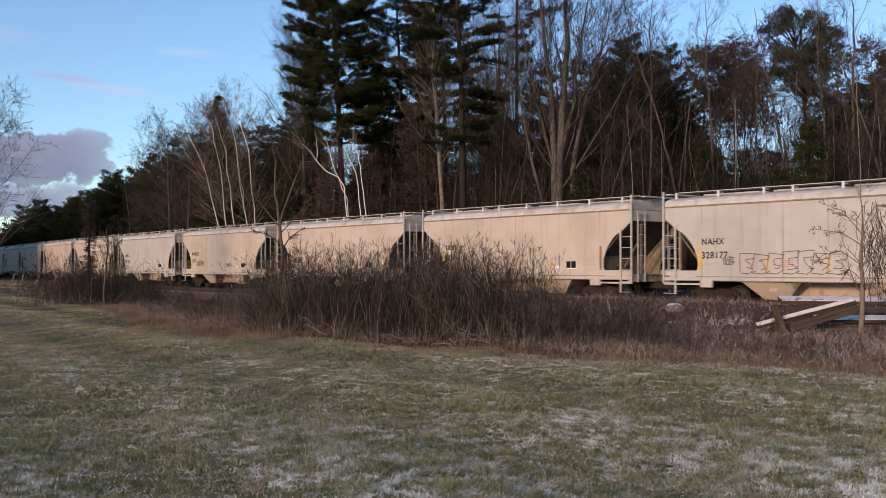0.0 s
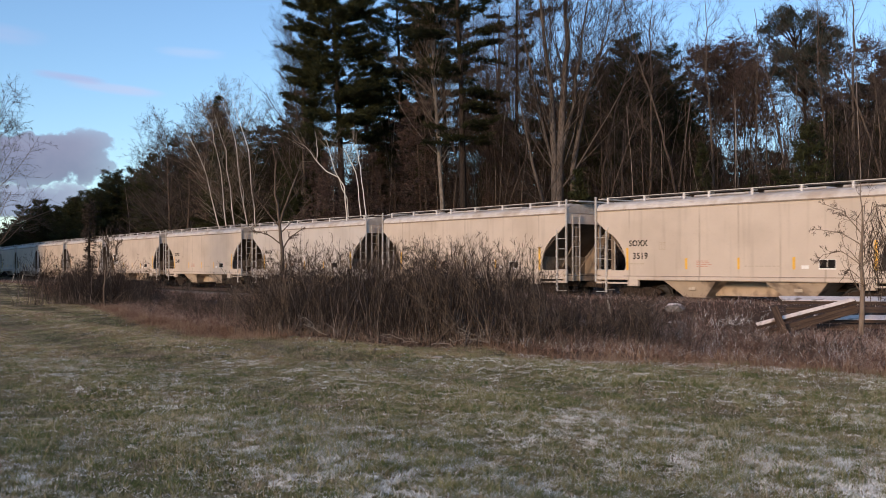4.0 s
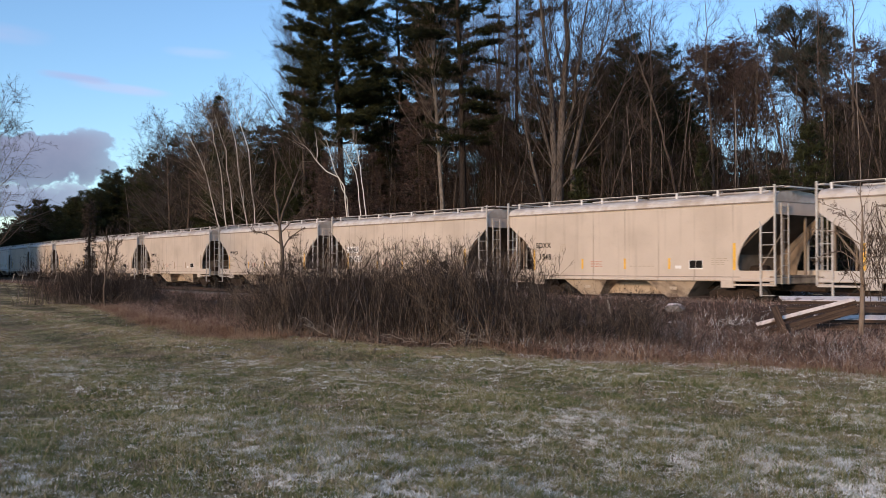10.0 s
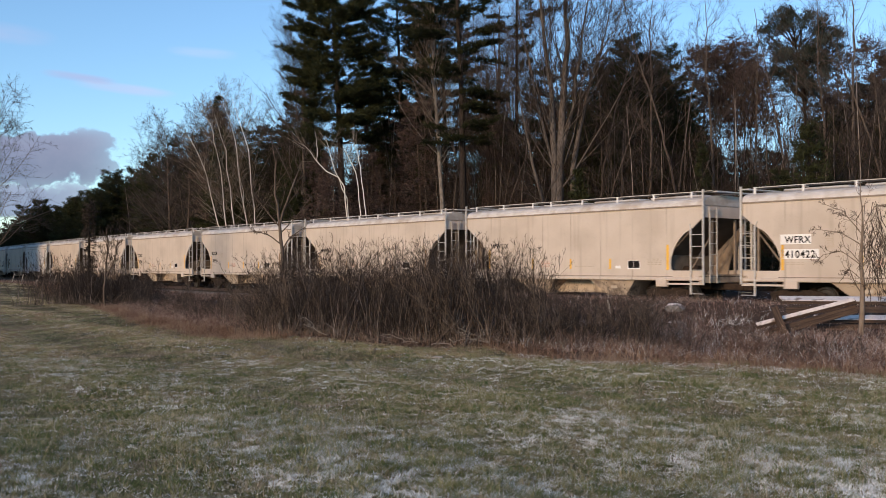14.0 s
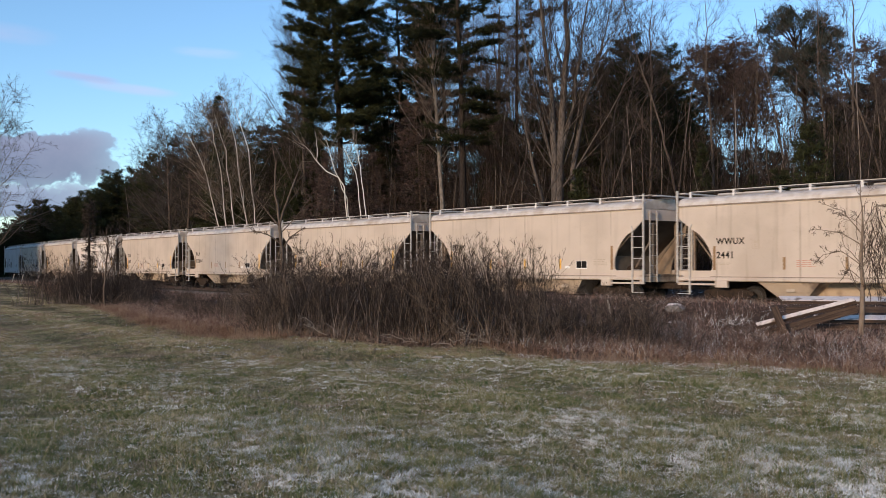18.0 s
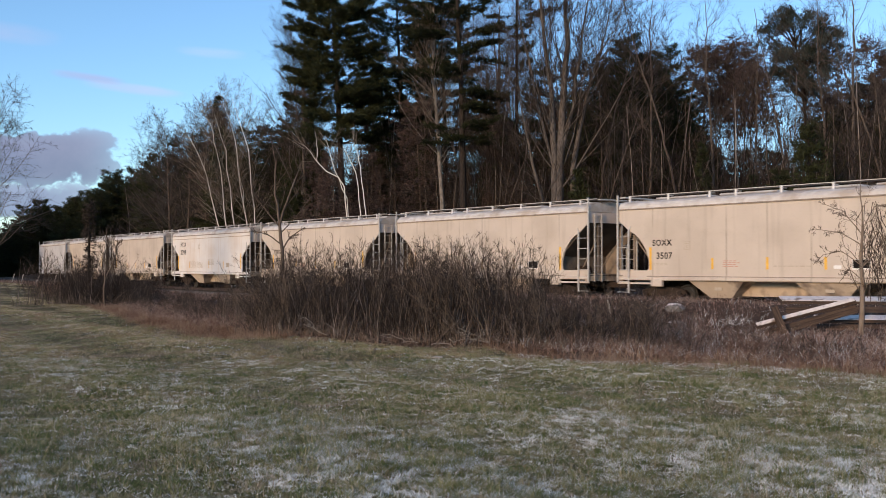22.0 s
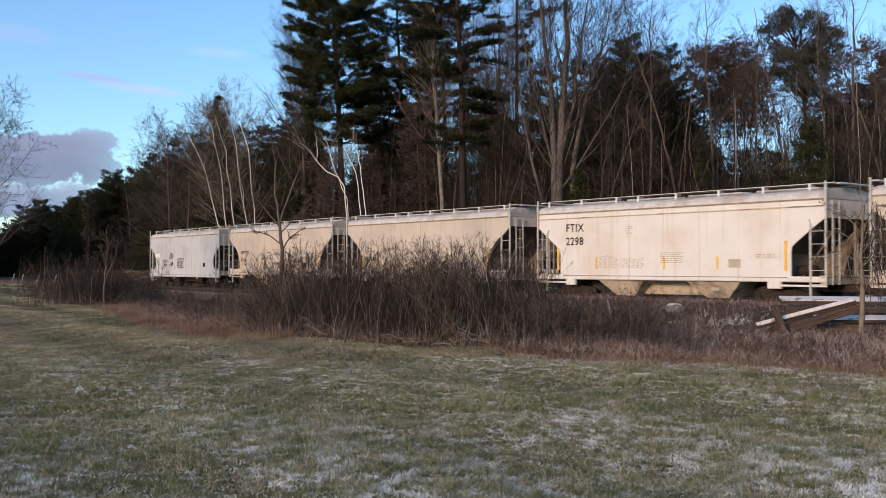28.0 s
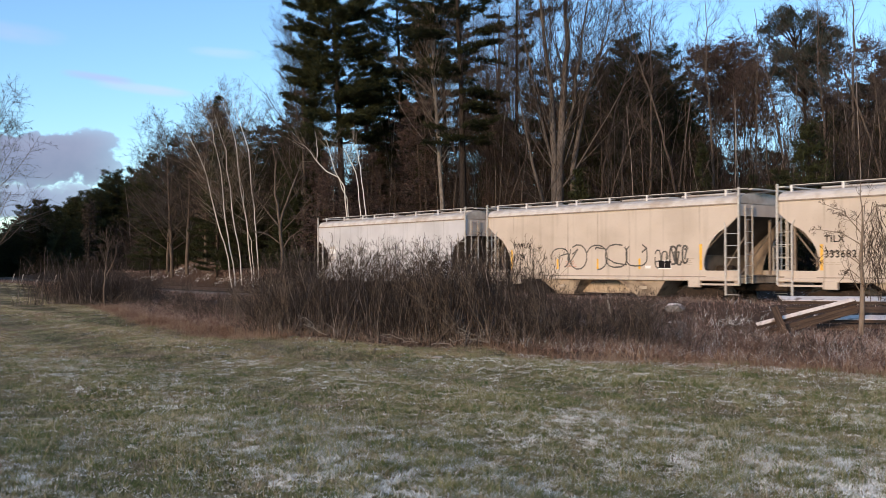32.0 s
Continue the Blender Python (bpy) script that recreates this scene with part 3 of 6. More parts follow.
    for c in (-2.36, 2.36):
        bay = Shape()
        top, low = [(c - 1.34, -1.5), (c + 1.34, -1.5), (c + 1.34, 1.5), (c - 1.34, 1.5)], [(c - 0.5, -1.12), (c + 0.5, -1.12), (c + 0.5, 1.12), (c - 0.5, 1.12)]
        bay.add([(x, y, SILL) for x, y in top] + [(x, y, 0.42) for x, y in low],
                [(0, 1, 5, 4), (1, 2, 6, 5), (2, 3, 7, 6), (3, 0, 4, 7), (4, 5, 6, 7), (3, 2, 1, 0)])
        ob = part("hopper_bay", bay.mesh("hopper_bay"), M_BAY if sill == SILL else M_TRUCK, car)
        part("outlet_gate", Shape().box(c - 0.55, c + 0.55, -1.0, 1.0, 0.30, 0.42, 0.03).rod((c, -1.15, 0.36), (c, 1.15, 0.36), 0.04).mesh("outlet_gate"), M_TRUCK, ob)
        part("bay_stencil", Shape().box(c - 0.14, c + 0.2, -1.345, -1.325, 0.72, 0.86).mesh("bay_stencil"), M_FADED, ob)
    part("sill_plate", Shape().box(-1.7, 1.7, -0.66, -0.62, 0.5, 1.13).box(-1.7, 1.7, 0.62, 0.66, 0.5, 1.13).mesh("sill_plate"), M_BAY if sill == SILL else M_TRUCK, car)
    for e in (-1, 1):
        truck = part("truck", Shape().box(-0.2, 0.2, -1.0, 1.0, 0.45, 0.72, 0.04).rod((0, 0, 0.6), (0, 0, 1.15), 0.25, 12).mesh("truck"), M_TRUCK, car, at=pose(e * 5.15, 0, 0))
        for s in (-1, 1):
            ring = [(-1.15, 0.58), (-1.1, 0.70), (-0.55, 0.80), (0.55, 0.80), (1.1, 0.70), (1.15, 0.58), (0.95, 0.46), (0.62, 0.46), (0.45, 0.24), (-0.45, 0.24), (-0.62, 0.46), (-0.95, 0.46)]
            part("side_frame", Shape().sweep([(x, s * 1.05, z) for x, z in ring], (0, s * 0.12, 0)).rod((-0.88, s * 1.1, 0.48), (-0.88, s * 1.28, 0.48), 0.12, 10)
                 .rod((0.88, s * 1.1, 0.48), (0.88, s * 1.28, 0.48), 0.12, 10).mesh("side_frame"), M_TRUCK, truck)
        for x in (-0.88, 0.88):
            part("wheelset", WHEELSET, M_WHEEL, truck, at=pose(x, 0, 0.46))
    return car


BRACKET = Shape().box(-0.045, 0.045, -0.02, 0.02, EAVE + 0.30, WALK_Z - 0.01).box(-0.03, 0.03, 0.0, 0.0 + 0.3, WALK_Z - 0.10, WALK_Z - 0.055).mesh("walkway_bracket")
_wheel = Shape()
for s in (-1, 1):
    q = s * 0.72
    _wheel.lathe([(0.0, q + s * 0.09), (0.11, q + s * 0.09), (0.13, q + s * 0.05), (0.36, q + s * 0.03), (0.40, q + s * 0.07), (0.455, q + s * 0.07), (0.46, q - s * 0.03),
                  (0.485, q - s * 0.035), (0.485, q - s * 0.06), (0.38, q - s * 0.06), (0.34, q - s * 0.02), (0.0, q - s * 0.05)], 22)
_wheel.rod((0, -1.2, 0), (0, 1.2, 0), 0.075, 10)
WHEELSET = _wheel.mesh("wheelset")

FACE = -WIDE - 0.004


def stripe(car, a, z0, z1, w=0.10, brown=False):
    part("reflective_stripe", Shape().sweep([(HALF - a - w / 2, FACE, z0), (HALF - a + w / 2, FACE, z0), (HALF - a + w / 2, FACE, z1), (HALF - a - w / 2, FACE, z1)], (0, -0.003, 0))
         .mesh("reflective_stripe"), M_TAPE_BROWN if brown else M_YELLOW, car, "faded brown reflective tape" if brown else "orange-yellow reflective tape")


def bars(car, a, z, width, rows, height=0.035, name="small_print", material=None, seed=1):
    """Lines of print too small to read."""
    rng, sh = random.Random(seed), Shape()
    for r in range(rows):
        x = HALF - a
        stop = x + width * rng.uniform(0.7, 1)
        while x < stop:
            w = rng.uniform(0.10, 0.26)
            sh.sweep([(x, FACE, z - r * height * 2.2), (min(x + w, stop), FACE, z - r * height * 2.2), (min(x + w, stop), FACE, z - r * height * 2.2 + height), (x, FACE, z - r * height * 2.2 + height)],
                     (0, -0.003, 0))
            x += w + 0.05
    tagged(part(name, sh.mesh(name), material or M_FADED, car), kind="stuff")


def lettering(car, words, a, z, size, material=None):
    part("lettering", text_mesh(words, size), material or M_INK, car, "black stencilled letters", at=pose(HALF - a, FACE, z))


def panel(car, name, a, z, w, h, material, label=""):
    x = HALF - a
    return part(name, Shape().sweep([(x, FACE + 0.001, z), (x + w, FACE + 0.001, z), (x + w, FACE + 0.001, z + h), (x, FACE + 0.001, z + h)], (0, -0.004, 0)).mesh(name), material, car, label)


def class_box(car, a, z, s=0.30):
    x, sh = HALF - a, Shape()
    sh.ribbon([(x, z), (x + s, z), (x + s, z + s), (x, z + s), (x, z)], 0.02, FACE)
    sh.ribbon([(x + 0.07, z + 0.23), (x + 0.23, z + 0.23)], 0.04, FACE)
    sh.ribbon([(x + 0.19, z + 0.15), (x + 0.11, z + 0.15), (x + 0.11, z + 0.06), (x + 0.19, z + 0.06)], 0.025, FACE)
    part("class_box", sh.mesh("class_box"), M_FADED, car)


def inspection_box(car, a=3.85, z=1.60):
    """Black two-part stencil in a white frame."""
    panel(car, "stencil_frame", a + 0.06, z - 0.05, 0.66, 0.36, M_PLATE, "white stencil frame")
    x, sh = HALF - a, Shape()
    for p, w, h in ((-0.03, 0.29, 0.30), (0.28, 0.30, 0.30)):
        sh.sweep([(x + p, FACE - 0.004, z), (x + p + w, FACE - 0.004, z), (x + p + w, FACE - 0.004, z + h), (x + p, FACE - 0.004, z + h)], (0, -0.003, 0))
    part("inspection_stencil", sh.mesh("inspection_stencil"), M_INK, car)


def scrawl(car, a, z, width, height, letters, w=0.035, seed=3, material=None, name="spray_tag"):
    """Looping spray-painted outlines, no real letters."""
    rng, sh = random.Random(seed), Shape()
    x = HALF - a
    step = width / letters
    for k in range(letters):
        cx, cz = x + (k + 0.5) * step, z + height / 2 + rng.uniform(-0.06, 0.06) * height
        rx, rz = step * rng.uniform(0.42, 0.58), height * rng.uniform(0.40, 0.52)
        a0, span = rng.uniform(0, 6.28), rng.uniform(3.8, 6.0)
        sq = rng.uniform(0.6, 1.0)
        pts = []
        for i in range(13):
            t = a0 + span * i / 12
            c, s = math.cos(t), math.sin(t)
            pts.append((cx + rx * math.copysign(abs(c) ** sq, c), cz + rz * math.copysign(abs(s) ** sq, s)))
        sh.ribbon(pts, w, FACE)
        pts = [(cx + rng.uniform(-rx, rx), cz + rng.uniform(-rz, rz)) for _ in range(3)]
        sh.ribbon(pts, w, FACE)
    part(name, sh.mesh(name), material or M_SPRAY, car, "black spray-painted tag")


def block_tag(car, a, z, width, height, letters, w=0.035, seed=3, material=None):
    """Angular sprayed outlines side by side, leaning, no real letters."""
    rng, sh = random.Random(seed), Shape()
    step, x = width / letters, HALF - a
    for k in range(letters):
        x0, x1 = x + k * step, x + (k + 1.08) * step
        z1 = z + height * rng.uniform(0.85, 1.05)
        lean = rng.uniform(-0.1, 0.12)
        mid = rng.uniform(0.35, 0.6)
        sh.ribbon([(x0 + lean, z + rng.uniform(0, 0.08)), (x0 - lean * 0.5, z1), (x1, z1 + rng.uniform(-0.08, 0.05)), (x1 - 0.04, z1 - height * 0.25), (x0 + step * 0.4, z1 - height * 0.3),
                   (x0 + step * 0.42, z + height * mid), (x1 - step * rng.uniform(0.0, 0.5), z + height * mid * rng.uniform(0.6, 1.1)), (x1 - step * rng.uniform(0.0, 0.4), z + height * 0.22),
                   (x0 + step * rng.uniform(0.2, 0.7), z + height * rng.uniform(0.1, 0.3))], w, FACE)
        sh.ribbon([(x0 + lean, z), (x0 + step * 0.6, z - height * 0.05), (x1, z + rng.uniform(0.05, 0.2))], w, FACE)
    part("spray_tag", sh.mesh("spray_tag"), material or M_SPRAY, car, "black spray-painted tag")


# (paint, letters, numbers, letter height)
FLEET = [("pale", "NAHX", "328177"), ("tan", "TILX", "333478"), ("cream", "SOXX", "3519"), ("tan", "WWUX", "1591"), ("pale", "NAHX", "328150"), ("cream", "SOXX", "3548"),
         ("tan", "WFRX", "410422"), ("tan", "WWUX", ""), ("tan", "WWUX", "2441"), ("cream", "SOXX", "3513"), ("cream", "SOXX", "3507"), ("tan", "TILX", "337644"),
         ("cream", "FTIX", "1887"), ("white", "FTIX", "2298"), ("tan", "TILX", "333682"), ("tan", "WWUX", "1524"), ("grey", "", "")]
TINT = {"tan": "weathered tan", "cream": "faded cream", "pale": "pale grey-cream", "white": "chalky off-white", "grey": "light grey"}


def marked(car, k, paint, letters, number):
    if k == 16:
        block_tag(car, 11.6, 1.7, 1.0, 0.55, 3, 0.05, 41)
        block_tag(car, 10.0, 2.35, 0.7, 0.4, 3, 0.06, 42)
        block_tag(car, 9.8, 1.75, 0.45, 0.3, 2, 0.06, 45)
        block_tag(car, 8.4, 1.6, 1.3, 0.7, 4, 0.07, 43)
        panel(car, "stencil_frame", 13.2, 2.45, 0.8, 0.3, M_PLATE)
        bars(car, 13.1, 2.75, 0.6, 1, 0.12, "faded_mark", None, 5)
        bars(car, 13.1, 2.2, 0.7, 2, 0.07, "faded_mark", None, 6)
        panel(car, "inspection_stencil", 3.2, 1.65, 0.4, 0.3, M_INK)
        return
    if k == 13:
        lettering(car, letters, 12.75, 3.22, 0.36)
        lettering(car, number, 12.75, 2.62, 0.36)
        class_box(car, 9.2, 3.05)
        for a in (3.62, 7.2, 10.9):
            stripe(car, a if a != 3.62 else 4.6, 1.55, 2.05)
        stripe(car, 1.62, 1.5, 2.6, 0.13)
        stripe(car, 13.2, 1.5, 2.5, 0.13)
        bars(car, 7.4, 2.2, 1.5, 6, 0.035, seed=7)
        bars(car, 2.9, 2.1, 1.1, 3, 0.03, seed=8)
        panel(car, "inspection_stencil", 4.1, 1.62, 0.55, 0.32, M_FADED)
        block_tag(car, 11.0, 1.62, 1.3, 0.5, 4, 0.018, 44, M_FADED)
        block_tag(car, 9.5, 1.62, 1.2, 0.4, 5, 0.016, 46, M_FADED)
        part("belt_rail", Shape().box(-HALF + 0.05, HALF - 0.05, -WIDE - 0.035, -WIDE, 3.80, 3.84).mesh("belt_rail"), M_BAY, car)
        return
    lettering(car, letters, 12.66, 2.52, 0.25)
    if number:
        lettering(car, number, 12.46 if letters == "SOXX" else 12.66, 1.98, 0.27)
    else:
        bars(car, 12.75, 2.0, 0.9, 1, 0.2, "worn_number", M_FADED, 12)
    if k == 6:
        panel(car, "number_panel", 12.85, 2.47, 1.25, 0.36, M_PLATE, "fresh white paint panel")
        panel(car, "number_panel", 12.8, 1.93, 1.5, 0.36, M_PLATE, "fresh white paint panel")
        for ob in car.children:
            if ob.name.startswith("lettering"):
                ob.location.y -= 0.006
    class_box(car, 11.05, 2.35)
    stripe(car, 1.79, 1.52, 2.55, 0.13, k in (1, 8, 9))
    stripe(car, 12.76, 1.52, 2.45, 0.12, k in (8, 11))
    for a in (4.9, 7.25, 9.7):
        stripe(car, a, 1.55, 2.0, 0.11, k in (8, 11))
    bars(car, 12.7, 1.78, 0.9, 2, 0.03, seed=k)
    bars(car, 9.2, 1.86, 0.75, 4, 0.032, "red_print", M_RED_PRINT, k + 30)
    bars(car, 7.0, 1.66, 1.6, 1, 0.03, seed=k + 60)
    bars(car, 2.85, 1.95, 0.8, 4, 0.035, seed=k + 90)
    panel(car, "placard", 4.6, 1.58, 0.3, 0.12, M_PLATE)
    inspection_box(car)
    if k == 0:
        block_tag(car, 10.9, 1.42, 4.3, 0.78, 7, 0.03, 11)
        block_tag(car, 11.65, 1.75, 0.5, 0.26, 3, 0.03, 12)
    if k == 1:
        scrawl(car, 9.6, 1.52, 5.2, 0.55, 7, 0.028, 21, M_FADED)
    if k == 3:
        block_tag(car, 11.72, 1.74, 1.3, 0.36, 6, 0.038, 31)
        block_tag(car, 6.5, 1.66, 0.85, 0.26, 5, 0.022, 32)
    if k == 15:
        scrawl(car, 10.1, 1.55, 5.6, 1.05, 5, 0.06, 51)
        scrawl(car, 4.1, 1.55, 0.7, 0.75, 2, 0.06, 52)
        scrawl(car, 3.3, 1.7, 0.9, 0.8, 3, 0.08, 53)


MODELS = {}
TRAIN = []
for k, (tone, letters, number) in enumerate(FLEET):
    hole = STRAIGHT_HOLE if k == 13 else FLARED_HOLE if k == 16 else ROUND_HOLE
    if tone not in MODELS:
        MODELS[tone] = hopper_car(PAINT[tone], hole, 0.90 if k == 16 else SILL)
        car = MODELS[tone]
    else:
        car = None
    TRAIN.append((tone, letters, number, car))


def assemble():
    out = []
    # copies first, while the models still carry no marks
    for k, (tone, letters, number, car) in enumerate(TRAIN):
        out.append(car or copy_thing(MODELS[tone], pose(0, 0, 0)))
    for k, (car, (tone, letters, number, _)) in enumerate(zip(out, TRAIN)):
        marked(car, k, tone, letters, number)
        extra = " with sprayed tags" if k in (0, 1, 3, 15, 16) else " with white number panels" if k == 6 else ""
        tagged(car, TINT[tone] + " covered hopper railcar rolling on track" + extra, "railcar", "cars of the freight train")
    return out


CARS = assemble()
PITCH, SPEED = 16.2, 7.256
DRIFT_T, DRIFT = [0, 4, 8, 12, 16, 20, 24, 28, 32], [0, -0.32, -0.76, -0.96, -0.56, -0.17, 0.0, 0.03, 0.0]
SLACK = [0, -0.03, 0.01, 0.08, 0.06, 0.05, -0.07, -0.05, -0.06, -0.03, 0.0, -0.02, -0.04, -0.09, 0.14, 0.09, 0.10]


def run(t):
    """How far the train has gone at t."""
    return SPEED * t + float(np.interp(t, DRIFT_T, DRIFT))


def car_pose(k, t):
    u = PITCH * (k - 1) + SLACK[k] - run(t) + HALF
    x, y, a = track(u, NEAR_SIDE)
    return pose(x, y, RAIL_Z, 0, 0, math.degrees(a))


# ---- trees and shrubs ----
def norm(v):
    l = math.sqrt(v[0] * v[0] + v[1] * v[1] + v[2] * v[2]) or 1e-9
    return (v[0] / l, v[1] / l, v[2] / l)


def limb(rng, p, d, length, r, n, wander, rise, thin=0.3):
    """A bent tapering limb as a list of (point, radius)."""
    out = [(p, r)]
    for i in range(n):
        d = norm((d[0] + rng.gauss(0, wander), d[1] + rng.gauss(0, wander), d[2] + rng.gauss(0, wander * 0.7) + rise))
        p = (p[0] + d[0] * length / n, p[1] + d[1] * length / n, p[2] + d[2] * length / n)
        out.append((p, r * (1 - (1 - thin) * (i + 1) / n)))
    return out


def along(pts, t):
    k = min(int(t * (len(pts) - 1)), len(pts) - 2)
    f = t * (len(pts) - 1) - k
    (a, ra), (b, rb) = pts[k], pts[k + 1]
    return tuple(a[i] + (b[i] - a[i]) * f for i in range(3)), ra + (rb - ra) * f, norm(tuple(b[i] - a[i] for i in range(3)))


def branch_off(rng, pts, t, spread):
    """A way that leaves a limb at an angle of about spread radians."""
    p, r, d = along(pts, t)
    side = norm((rng.gauss(0, 1), rng.gauss(0, 1), rng.gauss(0, 1)))
    dot = sum(side[i] * d[i] for i in range(3))
    side = norm(tuple(side[i] - dot * d[i] for i in range(3)))
    c, s = math.cos(spread), math.sin(spread)
    return p, r, norm(tuple(d[i] * c + side[i] * s for i in range(3)))


def tubes(name, limbs, sides):
    """All limbs as one mesh of tapered tubes."""
    vs, fs, base = [], [], 0
    ang = np.arange(sides) * (2 * math.pi / sides)
    ca, sa = np.cos(ang), np.sin(ang)
    for pts in limbs:
        P = np.array([p for p, _ in pts])
        R = np.array([r for _, r in pts])
        T = np.gradient(P, axis=0)
        T /= np.linalg.norm(T, axis=1)[:, None] + 1e-9
        ref = np.where(np.abs(T[:, 2:3]) > 0.9, np.array([[1.0, 0, 0]]), np.array([[0, 0, 1.0]]))
        A = np.cross(T, ref)
        A /= np.linalg.norm(A, axis=1)[:, None] + 1e-9
        B = np.cross(T, A)
        V = P[:, None] + R[:, None, None] * (A[:, None] * ca[None, :, None] + B[:, None] * sa[None, :, None])
        vs.append(V.reshape(-1, 3))
        m = len(P)
        i = (base + np.arange(m - 1)[:, None] * sides + np.arange(sides)[None]).ravel()
        j = (base + np.arange(m - 1)[:, None] * sides + (np.arange(sides)[None] + 1) % sides).ravel()
        fs.append(np.stack([i, j, j + sides, i + sides], 1))
        base += m * sides
    return mesh_arrays(name, np.concatenate(vs), np.concatenate(fs), 4)


def twigs(rng, limbs, levels, count, ratio, spread, rise, r_min, start=0.25, wander=0.10, seg=3, thick=0.5):
    """Branch out from limbs, level by level."""
    out = []
    parents = limbs
    for level in range(levels):
        nxt = []
        for pts in parents:
            size = sum(math.dist(pts[i][0], pts[i + 1][0]) for i in range(len(pts) - 1))
            for _ in range(count[level]):
                t = rng.uniform(start, 0.98)
                p, r, d = branch_off(rng, pts, t, rng.uniform(*spread))
                ln = size * ratio * rng.uniform(0.55, 1.1) * (1.25 - 0.65 * t)
                nxt.append(limb(rng, p, d, ln, max(r * thick, r_min), seg, wander, rise, 0.35))
        out += nxt
        parents = nxt
    return out


def set_thing(root, x, y, turn=0.0, scale=1.0, sink=0.15):
    root.location, root.rotation_euler, root.scale = (x, y, z_at(x, y) - sink), (0, 0, turn), (scale,) * 3


def crooked(rng, stem):
    """A stem with small kinks between its given points."""
    out = []
    for (x0, y0, z0, r0), (x1, y1, z1, r1) in zip(stem, stem[1:]):
        k = 0.016 * math.dist((x0, y0, z0), (x1, y1, z1))
        out.append(((x0, y0, z0), r0))
        for f in (0.33, 0.67):
            out.append(((x0 + (x1 - x0) * f + rng.gauss(0, k), y0 + (y1 - y0) * f + rng.gauss(0, k), z0 + (z1 - z0) * f), r0 + (r1 - r0) * f))
    return out + [((x1, y1, z1), r1)]


def bare_tree(name, stems, bark, twig, seed, counts=(9, 6, 4), ratio=0.42, spread=(0.45, 0.95), rise=0.10, r_min=0.012, start=0.3, sides=7, wander=0.09, thick=0.45, limb_skin=None):
    """A leafless tree: stems are lists of (x, y, z, radius)."""
    rng = random.Random(seed)
    root = new(name)
    trunk = [crooked(rng, s) for s in stems]
    for stem in trunk:
        part("trunk", tubes("trunk", [stem], sides), bark, root)
    first = twigs(rng, trunk, 1, counts, ratio, spread, rise, r_min * 1.6, start, wander, 5, thick)
    tagged(part("branch_work", tubes("branch_work", first, 4), limb_skin or bark, root), kind="stuff")
    rest = twigs(rng, first + trunk[:0], len(counts) - 1, counts[1:], 0.5, spread, rise, r_min, 0.15, wander, 3)
    tagged(part("crown", tubes("crown", rest, 3), twig, root), kind="stuff")
    return root


def simple_stem(rng, height, r, lean=0.03, n=8):
    return [(p[0], p[1], p[2], q) for p, q in limb(rng, (0, 0, 0), (rng.gauss(0, lean), rng.gauss(0, lean), 1), height, r, n, 0.06, 0.02, 0.12)]


def needles(rng, spots, size, per, lift=0.25, slim=1.0, fan=0.7):
    """Tufts of narrow needle sprays round points with a way each."""
    g = np.random.default_rng(rng.randrange(1 << 30))
    p = np.repeat(np.array([q for q, _ in spots]), per, axis=0)
    d = np.repeat(np.array([w for _, w in spots]), per, axis=0)
    n = len(p)
    o = p + g.normal(0, size * 0.35, (n, 3)) * (1, 1, 0.6)
    w = d + g.normal(0, 1, (n, 3)) * (fan, fan, fan * 0.65) + (0, 0, lift)
    w /= np.linalg.norm(w, axis=1)[:, None] + 1e-9
    s = g.normal(0, 1, (n, 3))
    s /= np.linalg.norm(s, axis=1)[:, None] + 1e-9
    l, h = size * g.uniform(0.6, 1.2, n)[:, None], size * slim * g.uniform(0.07, 0.16, n)[:, None]
    return mesh_arrays("needles", np.stack([o - s * h, o + s * h, o + w * l], 1).reshape(-1, 3), np.arange(3 * n).reshape(n, 3), 3)


